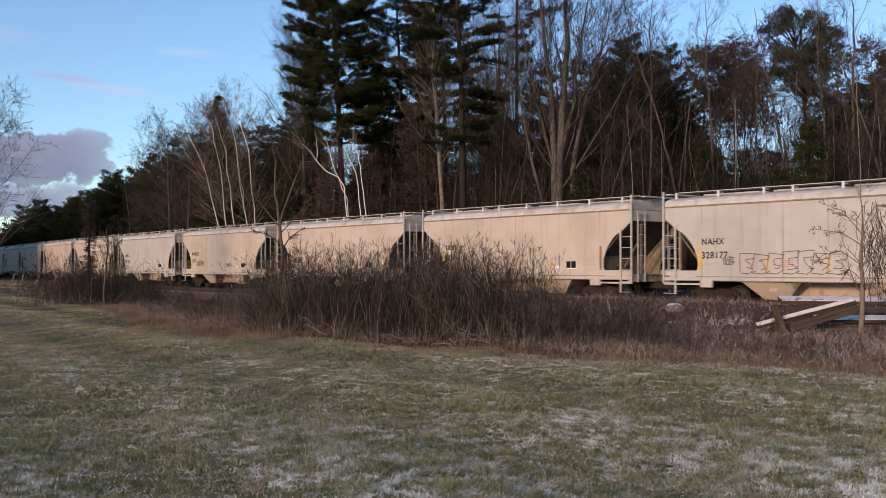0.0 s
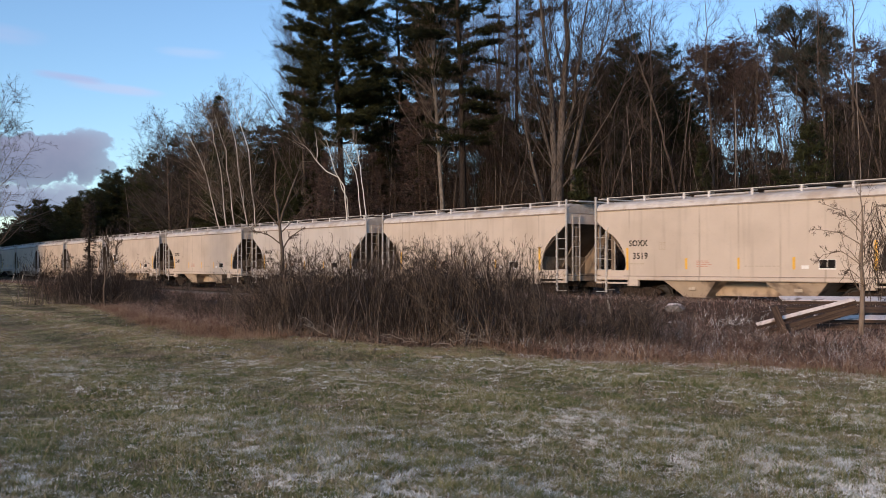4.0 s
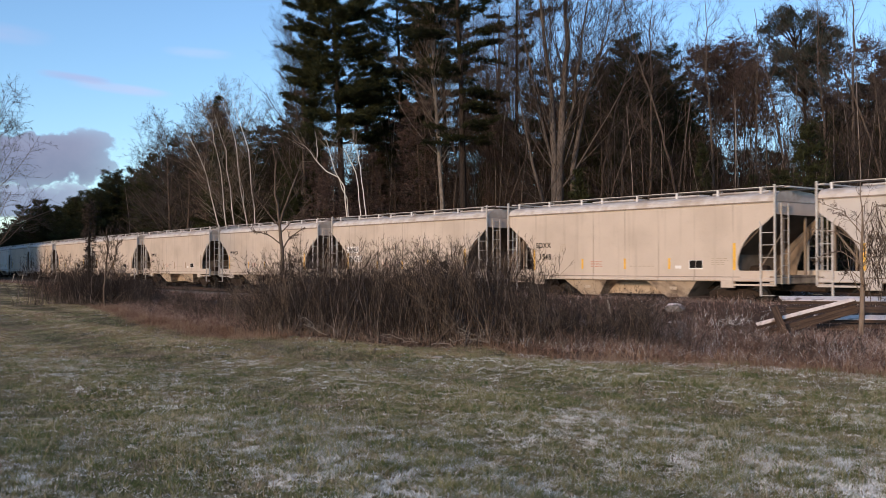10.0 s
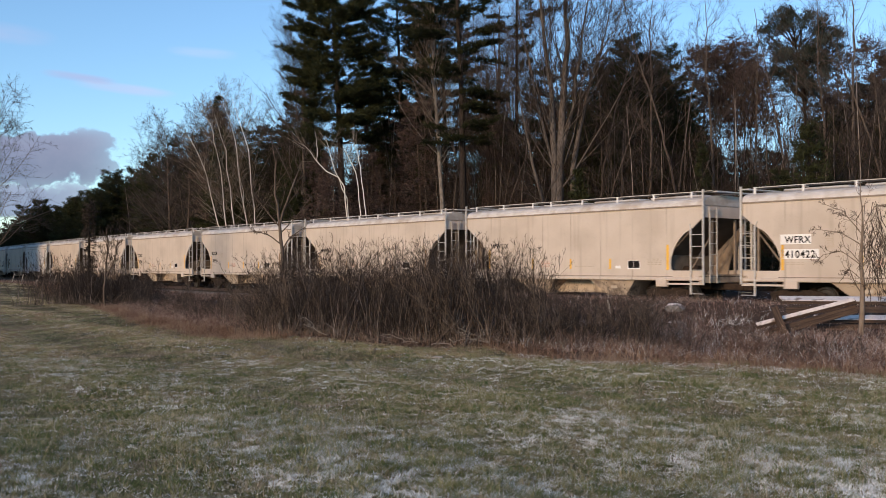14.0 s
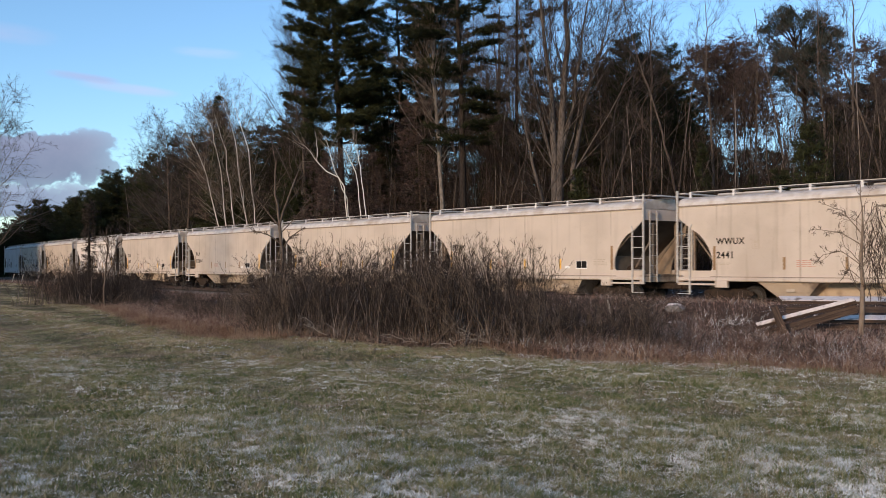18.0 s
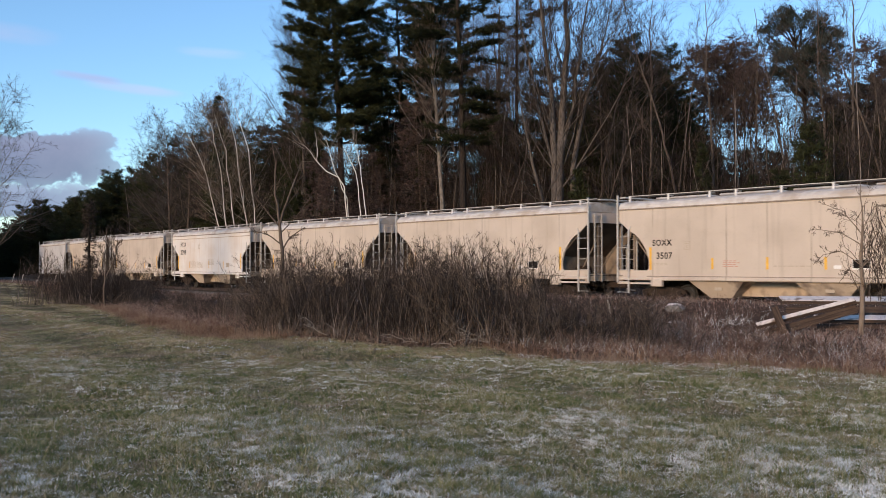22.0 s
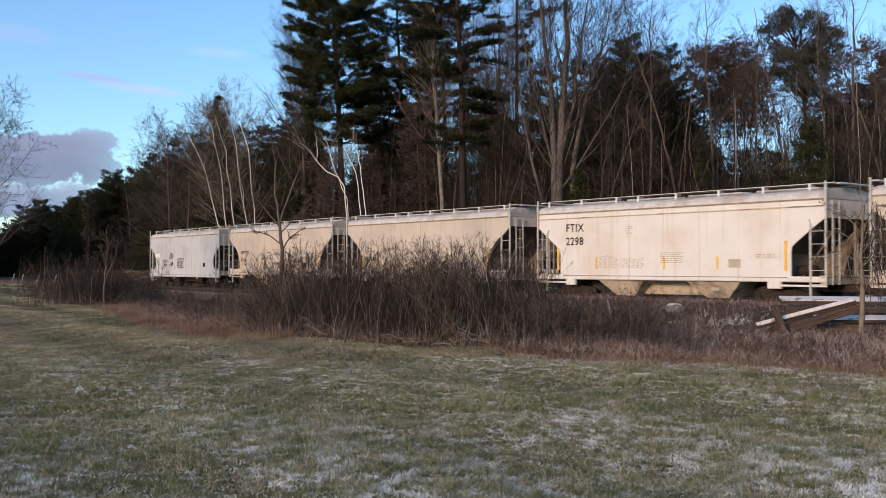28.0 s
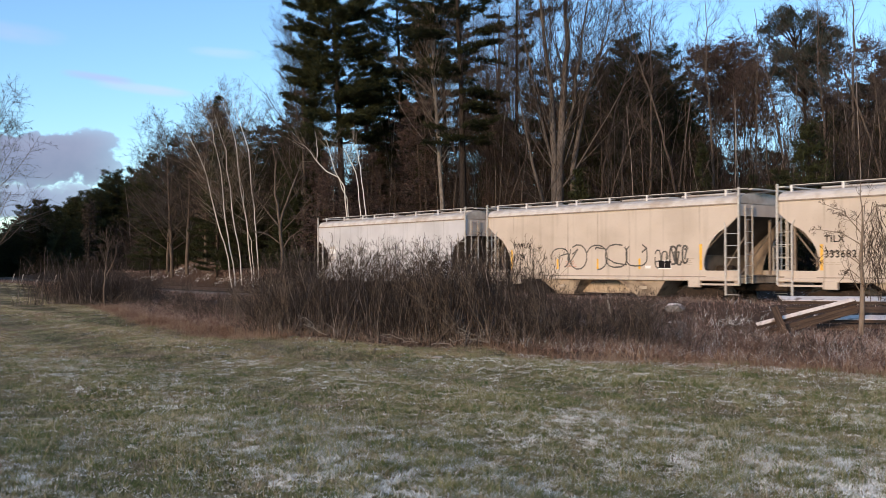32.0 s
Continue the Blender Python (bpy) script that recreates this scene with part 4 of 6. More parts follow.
def white_pine(name, height, crown_from, seed, green, bark, reach, whorl=0.95, per=9, tuft=0.30, r=0.3, boughs=(4, 6), gaps=0.0, lift=0.10):
    """A white pine: whorls of long level boughs, each a flat fan of branchlets tipped with tufts. reach: bough length by height share."""
    rng = random.Random(seed)
    root = new(name)
    stem = [((p[0], p[1], p[2]), q) for p, q in limb(rng, (0, 0, 0), (0, 0, 1), height, r, 14, 0.012, 0.02, 0.1)]
    part("trunk", tubes("trunk", [stem], 8), bark, root)
    limbs, spots = [], []
    z = crown_from
    while z < height - 0.3:
        f = (z - crown_from) / (height - crown_from)
        for b in range(rng.randint(*boughs)):
            if rng.random() < gaps:
                continue
            a = rng.uniform(0, math.tau)
            size = float(np.interp(f, [k / (len(reach) - 1) for k in range(len(reach))], reach)) * rng.uniform(0.6, 1.1) + 0.2
            p, rr, _ = along(stem, (z + rng.uniform(-0.15, 0.15)) / height)
            br = limb(rng, p, norm((math.cos(a), math.sin(a), lift + 0.45 * f * f + rng.uniform(-0.08, 0.08))), size, max(rr * 0.25, 0.025), 5, 0.06, 0.035, 0.25)
            limbs.append(br)
            count = max(4, int(size * 4.2))
            for i in range(count):
                t = 0.28 + 0.72 * (i + rng.random()) / count
                q, _, d = along(br, min(t, 1.0))
                side = 1 if i % 2 else -1
                out = norm((d[0] * 0.75 - d[1] * side * 0.75, d[1] * 0.75 + d[0] * side * 0.75, 0.10))
                ln = (0.25 + size * 0.30 * (1.15 - t)) * rng.uniform(0.6, 1.15)
                for m in range(max(2, int(ln / 0.22))):
                    e = 0.25 + 0.75 * (m + rng.random()) / max(2, int(ln / 0.22))
                    spots.append(((q[0] + out[0] * ln * e, q[1] + out[1] * ln * e, q[2] + out[2] * ln * e + rng.gauss(0, 0.05)), out))
        z += whorl * rng.uniform(0.75, 1.25)
    tagged(part("branch_work", tubes("branch_work", limbs, 3), bark, root), kind="stuff")
    tagged(part("crown", needles(rng, spots, tuft, per, 0.45, 0.75), green, root), kind="stuff")
    return root


def umbrella_pine(name, height, low, wide, seed, green, bark, clumps=150, per=72):
    """An old pine whose limbs fan upward into separate airy clumps of needles."""
    rng = random.Random(seed)
    root = new(name)
    stem = [((p[0], p[1], p[2]), q) for p, q in limb(rng, (0, 0, 0), (0.01, 0, 1), height - 0.6, 0.2, 14, 0.02, 0.02, 0.15)]
    part("trunk", tubes("trunk", [stem], 8), bark, root)
    limbs, spots = [], []
    for _ in range(clumps):
        f = rng.random()
        a = rng.uniform(0, math.tau)
        z = low + (height - low) * f
        edge = wide * float(np.interp(f, [0, 0.25, 0.55, 0.8, 1.0], [0.45, 0.66, 1.0, 0.86, 0.35]))
        q = edge * math.sqrt(rng.uniform(0.12, 1.0))
        p, rr, _ = along(stem, min(0.97, max(0.4, (z - q * 0.55 - 0.3) / height)))
        tip = (p[0] + q * math.cos(a), p[1] + q * math.sin(a), z)
        d = norm(tuple(tip[i] - p[i] for i in range(3)))
        br = [(p, max(rr * 0.3, 0.03)), (tuple(p[i] + (tip[i] - p[i]) * 0.5 + rng.gauss(0, 0.12) for i in range(3)), 0.03), (tip, 0.012)]
        limbs.append(br)
        for _ in range(per):
            u = rng.gauss(0, 0.16)
            spots.append(((tip[0] + rng.gauss(0, 0.21), tip[1] + rng.gauss(0, 0.21), tip[2] + u), norm((d[0], d[1], 0.5))))
    tagged(part("branch_work", tubes("branch_work", limbs, 4), bark, root), kind="stuff")
    tagged(part("crown", needles(rng, spots, 0.20, 5, 0.4, 0.9, 0.9), green, root), kind="stuff")
    return root


def conifer(name, height, crown_from, reach, seed, green, bark, whorl=0.75, per=5, tuft=0.34, droop=-0.02, taper=1.0, gaps=0.0, r=0.28, spots_per=9, top_round=False, segs=5, fluff=0.08):
    """An evergreen with whorls of limbs that carry tufts of needles."""
    rng = random.Random(seed)
    root = new(name)
    stem = [((p[0], p[1], p[2]), q) for p, q in limb(rng, (0, 0, 0), (0, 0, 1), height, r, 14, 0.012, 0.02, 0.1)]
    part("trunk", tubes("trunk", [stem], 8), bark, root)
    limbs, spots = [], []
    z = crown_from
    while z < height - 0.2:
        f = (z - crown_from) / (height - crown_from)
        if rng.random() > gaps:
            size = reach * ((1 - f) ** taper if not top_round else math.sqrt(max(0.05, 1 - (2 * f - 0.75) ** 2 / 1.6))) * rng.uniform(0.65, 1.1) + 0.25
            for b in range(rng.randint(4, 6)):
                a = rng.uniform(0, math.tau)
                p, rr, _ = along(stem, z / height)
                up = 0.32 * f + rng.uniform(-0.08, 0.16)
                br = limb(rng, p, norm((math.cos(a), math.sin(a), up)), size * rng.uniform(0.6, 1.1), max(rr * 0.28, 0.025), segs, 0.08, droop, 0.25)
                limbs.append(br)
                for t in [0.3 + 0.7 * (i + rng.random()) / spots_per for i in range(spots_per)]:
                    q, _, d = along(br, min(t, 1.0))
                    wide = size * 0.22 * (1.15 - t)
                    spots.append(((q[0] + rng.gauss(0, wide), q[1] + rng.gauss(0, wide), q[2] + rng.gauss(0, fluff)), d))
        z += whorl * rng.uniform(0.6, 1.3)
    tagged(part("branch_work", tubes("branch_work", limbs, 3), bark, root), kind="stuff")
    tagged(part("crown", needles(rng, spots, tuft, per), green, root), kind="stuff")
    return root


def shrub(name, height, stems, seed, material, spread=0.30, reach=0.5, counts=(6, 5), r=0.010, wander=0.07):
    rng = random.Random(seed)
    root = new(name)
    limbs = []
    for _ in range(stems):
        a, q = rng.uniform(0, math.tau), abs(rng.gauss(0, reach))
        d = norm((rng.gauss(0, spread), rng.gauss(0, spread), 1))
        limbs.append(limb(rng, (q * math.cos(a), q * math.sin(a), 0), d, height * rng.uniform(0.4, 1.1), r * rng.uniform(0.6, 1.4), 7, wander, 0.02, 0.3))
    tagged(part("stem_clump", tubes("stem_clump", limbs, 3), material, root), kind="stuff")
    tagged(part("twig_spray", tubes("twig_spray", twigs(rng, limbs, len(counts), counts, 0.34, (0.35, 1.0), 0.06, 0.0032, 0.42, 0.22, 3), 3), M_SHRUB_TWIG if material is M_SHRUB else material, root), kind="stuff")
    return root


GROVE = random.Random(77)


def plant_tree(root, x, y, turn=0.0, scale=1.0, label="", category="tree", group="trees of the wood"):
    set_thing(root, x, y, turn, scale)
    return tagged(root, label, category, group)


def again(root, x, y, turn, scale, group=""):
    ob = copy_thing(root, pose(x, y, z_at(x, y) - 0.15, 0, 0, math.degrees(turn)))
    ob.scale = (scale,) * 3
    return ob


# tall evergreens behind the line
plant_tree(white_pine("pine_tree", 30, 10.2, 5, M_PINE, M_PINE_BARK, (3.3, 3.8, 3.8, 3.5, 3.1, 2.0, 0.6), whorl=0.66, per=26, tuft=0.33, boughs=(7, 9)), -7.4, 75, 0.4, 1, "tall dark green white pine with dense crown")
plant_tree(white_pine("pine_tree", 30, 9.0, 8, M_PINE, M_PINE_BARK, (2.2, 3.2, 3.6, 4.2, 4.4, 3.0, 0.8), whorl=1.15, per=26, tuft=0.33, r=0.27, boughs=(4, 6), gaps=0.12, lift=0.0), 1.42, 66.5, 0.9, 1, "tall open-crowned white pine with bare lower trunk")
plant_tree(white_pine("pine_tree", 27, 9.0, 9, M_PINE, M_PINE_BARK, (2.6, 3.4, 3.8, 3.8, 3.0, 1.8, 0.5), whorl=0.75, per=16, tuft=0.36, boughs=(6, 8)), -3.4, 84, 0.2, 1, "tall dark white pine behind bare trees")
plant_tree(white_pine("pine_tree", 28, 8.0, 13, M_PINE, M_PINE_BARK, (3, 3.4, 3.6, 3.4, 2.6, 1.6, 0.5), whorl=0.75, per=16, tuft=0.36, boughs=(6, 8)), 0.3, 90, 2.2, 1, "tall dark white pine deep in the wood")
plant_tree(white_pine("pine_tree", 29, 15.0, 10, M_PINE, M_PINE_BARK, (1.6, 2.6, 3.2, 3.6, 3.4, 2.0, 0.5), whorl=1.15, per=20, r=0.2, boughs=(3, 5), gaps=0.15, lift=0.0), 5.3, 72, 1.2, 1, "slim white pine standing behind a bare maple")
frosted = plant_tree(umbrella_pine("pine_tree", 16.1, 11.0, 2.45, 112, M_PINE_FROST, M_PINE_BARK, clumps=115), 21.8, 59, 0, 1, "frosted pine with rounded airy crown above the wood")
hemlock = plant_tree(conifer("hemlock_tree", 16, 1.0, 4.0, 15, M_PINE, M_PINE_BARK, whorl=0.55, per=17, tuft=0.40, droop=-0.03, taper=0.85, spots_per=11, gaps=0.1, fluff=0.12), 12.6, 69, 0, 0.62, "dark green hemlock among bare trees")
cedar = plant_tree(conifer("cedar_tree", 9, 0.8, 2.6, 18, M_PINE, M_PINE_BARK, whorl=0.4, per=7, tuft=0.30, droop=0.03, taper=0.7, spots_per=10, r=0.16), 17.0, 46.8, 0, 0.84, "low dense dark cedar beside the track")
spruce = plant_tree(conifer("spruce_tree", 17, 2.5, 2.6, 21, M_PINE, M_PINE_BARK, whorl=0.5, per=6, tuft=0.36, taper=0.9, spots_per=8, r=0.2), -22.5, 100, 0, 1, "slim dark spruce behind birches")

# bare trees that stand out
plant_tree(bare_tree("poplar_tree", [[(0, 0, 0, 0.185), (-0.1, 0, 4, 0.16), (-0.35, 0, 8, 0.135), (-0.55, 0.1, 11.5, 0.11), (-0.75, 0.2, 15, 0.085), (-0.8, 0.2, 19, 0.051), (-0.6, 0.2, 22.5, 0.017)]],
                     M_POPLAR, M_TWIG_PALE, 31, (60, 9, 5), 0.23, (0.4, 0.95), 0.08, 0.007, 0.3, wander=0.10, thick=0.16), 0.1, 68, 0, 1, "tall bare poplar with pale buff bark")
maple = plant_tree(bare_tree("maple_tree", [[(0, 0, 0, 0.42), (-0.1, 0, 3, 0.38), (-0.1, 0, 6, 0.33), (0.1, 0, 9, 0.25), (0.3, 0.1, 13, 0.19), (0.35, 0, 18, 0.11), (0.7, 0, 23, 0.03)],
                                    [(-0.1, 0, 2.5, 0.28), (-0.35, -0.1, 6, 0.23), (-0.5, -0.2, 10, 0.18), (-1.0, -0.3, 15, 0.11), (-1.5, 0, 21, 0.03)],
                                    [(0.15, 0, 0.3, 0.26), (0.75, 0.1, 4, 0.22), (1.0, 0.2, 8, 0.16), (1.7, 0.2, 11.5, 0.10), (2.9, 0.3, 15.5, 0.04), (3.4, 0.3, 18, 0.02)],
                                    [(-0.2, 0, 0.5, 0.16), (-0.9, 0.2, 4, 0.13), (-1.9, 0.3, 8.5, 0.08), (-2.5, 0.3, 12, 0.03)],
                                    [(0.1, -0.1, 8, 0.13), (0.9, -0.3, 11, 0.10), (1.3, -0.5, 15, 0.06), (2.2, -0.7, 20, 0.02)],
                                    [(-0.4, -0.1, 7, 0.11), (-1.4, 0.3, 11, 0.08), (-2.2, 0.6, 15, 0.05), (-2.8, 0.7, 20, 0.02)]],
                     M_BARK_WARM, M_TWIG, 37, (26, 11, 7), 0.37, (0.3, 0.85), 0.07, 0.008, 0.25, wander=0.14, thick=0.22), 7.2, 62, 0, 1, "large many-stemmed bare maple with buff bark")
plant_tree(bare_tree("birch_clump", [[(0.2, 0, 0, 0.054), (-0.5, 0, 4.0, 0.049), (-1.4, 0, 7.0, 0.042), (-2.1, 0, 10.0, 0.033), (-2.9, 0, 11.9, 0.023), (-3.6, 0, 13.2, 0.009)],
                                     [(0.35, 0.4, 0, 0.054), (-0.15, 0.4, 3.6, 0.050), (-0.65, 0.4, 7.0, 0.045), (-1.3, 0.4, 11.9, 0.035), (-1.8, 0.4, 14.2, 0.023), (-2.6, 0.4, 15.4, 0.009)],
                                     [(1.0, 0, 0, 0.052), (0.65, 0, 4.0, 0.048), (0.1, 0, 7.0, 0.043), (-0.4, 0, 11.9, 0.033), (-1.0, 0, 13.7, 0.024), (-1.5, 0, 15.2, 0.009)],
                                     [(1.7, 0.5, 0, 0.056), (1.4, 0.5, 4.0, 0.050), (1.05, 0.5, 7.0, 0.046), (0.35, 0.5, 12.2, 0.035), (-0.1, 0.5, 14.2, 0.024), (-1.05, 0.5, 16.8, 0.009)],
                                     [(2.4, 0, 0, 0.050), (2.2, 0, 4.0, 0.048), (2.0, 0, 7.0, 0.043), (1.5, 0, 11.9, 0.033), (0.85, 0, 13.9, 0.023), (0.05, 0, 16.4, 0.009)],
                                     [(1.9, 0.9, 0, 0.040), (1.6, 0.9, 3.6, 0.036), (1.2, 0.9, 5.8, 0.032), (0.6, 0.9, 9.6, 0.022), (0.4, 0.9, 12.0, 0.009)]],
                     M_BIRCH, M_TWIG_PALE, 41, (34, 8, 5), 0.24, (0.5, 1.1), 0.03, 0.008, 0.3, thick=0.34, limb_skin=M_BIRCH_LIMB), -17.9, 85, 0, 1, "clump of leaning white birches beside the track", "birch")
plant_tree(bare_tree("birch_tree", [[(0.45, 0, 0, 0.059), (0.15, 0, 4.5, 0.049), (-0.2, 0, 7.5, 0.041), (-0.6, 0, 8.2, 0.035), (-1.45, 0, 8.6, 0.030), (-2.1, 0, 9.3, 0.024), (-2.55, 0, 10.0, 0.019), (-3.0, 0, 10.4, 0.013), (-3.3, 0, 10.5, 0.007)],
                                    [(-2.1, 0, 9.3, 0.024), (-2.0, 0, 10.0, 0.019), (-2.15, 0, 11.1, 0.008)],
                                    [(0.2, 0.3, 0, 0.044), (-0.05, 0.3, 6.8, 0.032), (-0.9, 0.3, 8.7, 0.024), (-1.2, 0.3, 9.8, 0.019), (-1.55, 0.3, 11.0, 0.007)],
                                    [(1.15, 0.6, 0, 0.049), (0.85, 0.6, 5.8, 0.041), (0.5, 0.6, 8.6, 0.030), (0.0, 0.6, 9.6, 0.022), (-0.4, 0.6, 10.4, 0.008)],
                                    [(1.25, 0.2, 0, 0.049), (1.1, 0.2, 6.8, 0.038), (0.9, 0.2, 8.4, 0.030), (0.7, 0.2, 9.8, 0.019), (0.4, 0.2, 10.5, 0.007)]],
                     M_BIRCH, M_TWIG_PALE, 43, (9, 5, 4), 0.22, (0.4, 1.0), 0.06, 0.007, 0.5, thick=0.35, limb_skin=M_BIRCH_LIMB), -6.45, 68, 0, 1, "broken leaning white birches behind the train", "birch")
spreading = plant_tree(bare_tree("bare_tree", [[(0, 0, 0, 0.17), (0.1, 0, 3, 0.14), (0.2, 0, 6, 0.10), (0.4, 0, 9.5, 0.05), (0.5, 0, 12.5, 0.015)]], M_BARK, M_TWIG_GREY, 47, (34, 11, 6), 0.42, (0.6, 1.25), 0.02, 0.011, 0.2, thick=0.3),
           -26.9, 60, 0, 0.86, "spreading bare tree at the lawn's far side")

# small trees on the near side of the line
plant_tree(bare_tree("young_tree", [[(0.1, 0, 0, 0.085), (0.09, 0, 2.0, 0.075), (-0.02, 0, 3.5, 0.06), (-0.22, 0, 4.7, 0.042), (-0.2, 0, 6.0, 0.025), (-0.36, 0, 6.8, 0.01)],
                                    [(-0.02, 0, 3.5, 0.048), (0.43, 0, 4.9, 0.035), (0.76, 0.1, 5.8, 0.022), (1.1, 0.1, 6.5, 0.01)], [(-0.02, 0, 3.4, 0.035), (-0.58, 0, 4.1, 0.024), (-0.95, 0, 4.5, 0.01)],
                                    [(0.08, 0, 2.5, 0.035), (0.4, -0.1, 3.0, 0.025), (1.0, -0.1, 3.4, 0.01)], [(0.05, 0, 2.7, 0.03), (-0.5, 0.1, 3.1, 0.02), (-1.2, 0.1, 3.3, 0.01)]],
                     M_BARK, M_TWIG, 53, (9, 5, 4), 0.30, (0.4, 1.0), 0.06, 0.006, 0.35, thick=0.32), -6.45, 40, 0, 1, "small bare tree standing among brush", "tree", "")
plant_tree(bare_tree("young_tree", [[(0, 0, 0, 0.075), (0.03, 0, 1.2, 0.06), (0.0, 0, 2.2, 0.042), (0.05, 0, 3.0, 0.024), (0.0, 0, 4.0, 0.008)],
                                    [(0, 0, 2.45, 0.014), (-0.5, 0, 2.75, 0.009), (-1.2, 0, 2.85, 0.005)], [(0, 0, 1.95, 0.014), (-0.45, 0.1, 2.3, 0.009), (-0.9, 0.1, 2.2, 0.008), (-1.15, 0.1, 1.95, 0.004)],
                                    [(0, 0, 2.75, 0.014), (-0.4, 0.1, 3.3, 0.009), (-0.95, 0.1, 3.5, 0.005)], [(0, 0, 2.2, 0.017), (0.45, 0, 2.8, 0.012), (0.75, 0, 2.4, 0.012), (0.85, 0, 1.7, 0.006)],
                                    [(0, 0, 2.7, 0.014), (0.35, 0, 3.4, 0.009), (0.9, 0, 3.5, 0.005)], [(0, 0, 1.6, 0.012), (-0.3, 0, 1.85, 0.012), (-0.55, 0, 1.5, 0.006)], [(0.02, 0, 1.9, 0.02), (0.3, -0.1, 2.2, 0.009), (0.5, -0.1, 1.5, 0.006), (0.45, -0.1, 1.1, 0.004)]],
                     M_SAPLING, M_TWIG, 59, (12, 5, 4), 0.27, (0.45, 1.1), 0.02, 0.0036, 0.25, wander=0.22, thick=0.3),
           10.35, 25, 0, 1, "thin bare sapling with drooping tangled twigs", "tree", "")
plant_tree(bare_tree("young_tree", [[(0, 0, 0, 0.055), (-0.03, 0, 1.0, 0.045), (0.05, 0, 1.9, 0.035), (0.1, 0, 2.6, 0.024), (0.05, 0, 3.5, 0.012)], [(0, 0, 1.3, 0.04), (0.35, 0, 2.1, 0.025), (0.55, 0, 3.1, 0.01)]],
                     M_BARK, M_TWIG, 54, (18, 6, 4), 0.34, (0.4, 1.0), 0.06, 0.006, 0.3, thick=0.34), -14.4, 43, 0, 1, "small bare tree at the lawn's corner", "tree", "")
plant_tree(conifer("dead_trunk", 5.7, 0.4, 0.20, 55, M_SHRUB_TWIG, M_PINE_BARK, whorl=0.2, per=14, tuft=0.15, droop=-0.10, taper=0.02, spots_per=4, r=0.13, fluff=0.2, gaps=0.25), -21.1, 60, 0, 1, "broken trunk wrapped in brown vines", "trunk", "")



def vine_tangle():
    """Dead vines that hang in loops from the sapling."""
    rng, root = random.Random(64), new("vine_tangle")
    strands = []
    for k in range(34):
        x, y, z = rng.uniform(0.05, 0.75), rng.gauss(0, 0.12), rng.uniform(2.1, 3.4)
        pts = [((x, y, z), 0.010)]
        sway = rng.uniform(-0.02, 0.05)
        for i in range(rng.randint(5, 10)):
            x, y, z = x + rng.gauss(sway, 0.05), y + rng.gauss(0, 0.05), z - rng.uniform(0.08, 0.26)
            if z < 0.7:
                break
            pts.append(((x, y, z), 0.008))
        strands.append(pts)
    tagged(part("vine_skein", tubes("vine_skein", strands, 4), M_TWIG, root), kind="stuff")
    tagged(part("twig_spray", tubes("twig_spray", twigs(rng, strands, 1, (7,), 0.3, (0.5, 1.3), -0.05, 0.004, 0.1, 0.25, 3), 3), M_TWIG, root), kind="stuff")
    set_thing(root, 10.35, 25, 0, 1, 0)
    tagged(root, "tangled dead vines hanging from a thin sapling", "vine")


vine_tangle()

# the wood behind the line
wood = []
for s, (h, r, c, twig) in enumerate([(17, 0.12, (26, 8, 4), M_TWIG), (15, 0.10, (24, 8, 4), M_TWIG), (19, 0.13, (28, 8, 4), M_TWIG_GREY), (12, 0.085, (22, 8, 3), M_TWIG), (14, 0.09, (22, 8, 3), M_TWIG)]):
    rng = random.Random(100 + s)
    wood.append(bare_tree("bare_tree", [simple_stem(rng, h, r)], M_BARK, twig, 110 + s, c, 0.30, (0.4, 1.05), 0.07, 0.008, 0.18, wander=0.11, thick=0.2))
    tagged(wood[-1], "slender leafless tree in the brown wood", "tree", "trees of the wood")
evergreen = [hemlock, spruce, cedar]
far_hemlock = plant_tree(white_pine("hemlock_tree", 15, 0.8, 25, M_PINE, M_PINE_BARK, (3.3, 3.5, 3.2, 2.7, 2.1, 1.3, 0.4), whorl=0.62, per=9, tuft=0.42, r=0.18, boughs=(6, 8), lift=0.0), 18.5, 98, 0, 1, "dark hemlock deep in the wood")
far_pine = plant_tree(white_pine("pine_tree", 17, 2.4, 27, M_PINE, M_PINE_BARK, (2.6, 3.2, 3.6, 3.6, 3.2, 2.4, 1.0), whorl=0.8, per=11, tuft=0.42, r=0.2, boughs=(5, 7), gaps=0.1), 10.5, 104, 0, 1, "dark pine deep in the wood")


def clearing(x, y):
    """A thin stretch of the wood that lets the sky through between bare trunks."""
    return 0.265 < x / y < 0.350 and y > 66


def in_view(x, y, margin=5):
    return -0.46 * y - margin < x < 0.46 * y + margin


BEARING = [-0.46, -0.36, -0.327, -0.27, -0.22, -0.176, -0.125, -0.05, 0.0, 0.04, 0.1, 0.15, 0.26, 0.29, 0.32, 0.38, 0.42, 0.46]
CANOPY = [7.5, 9.5, 14, 19, 19, 16.5, 16, 18.5, 18.5, 18, 16.5, 16.5, 16, 16, 14.5, 14.5, 16, 17]


def canopy(x, y):
    """How high the wood stands, by the bearing from the lawn."""
    return float(np.interp(x / y, BEARING, CANOPY))


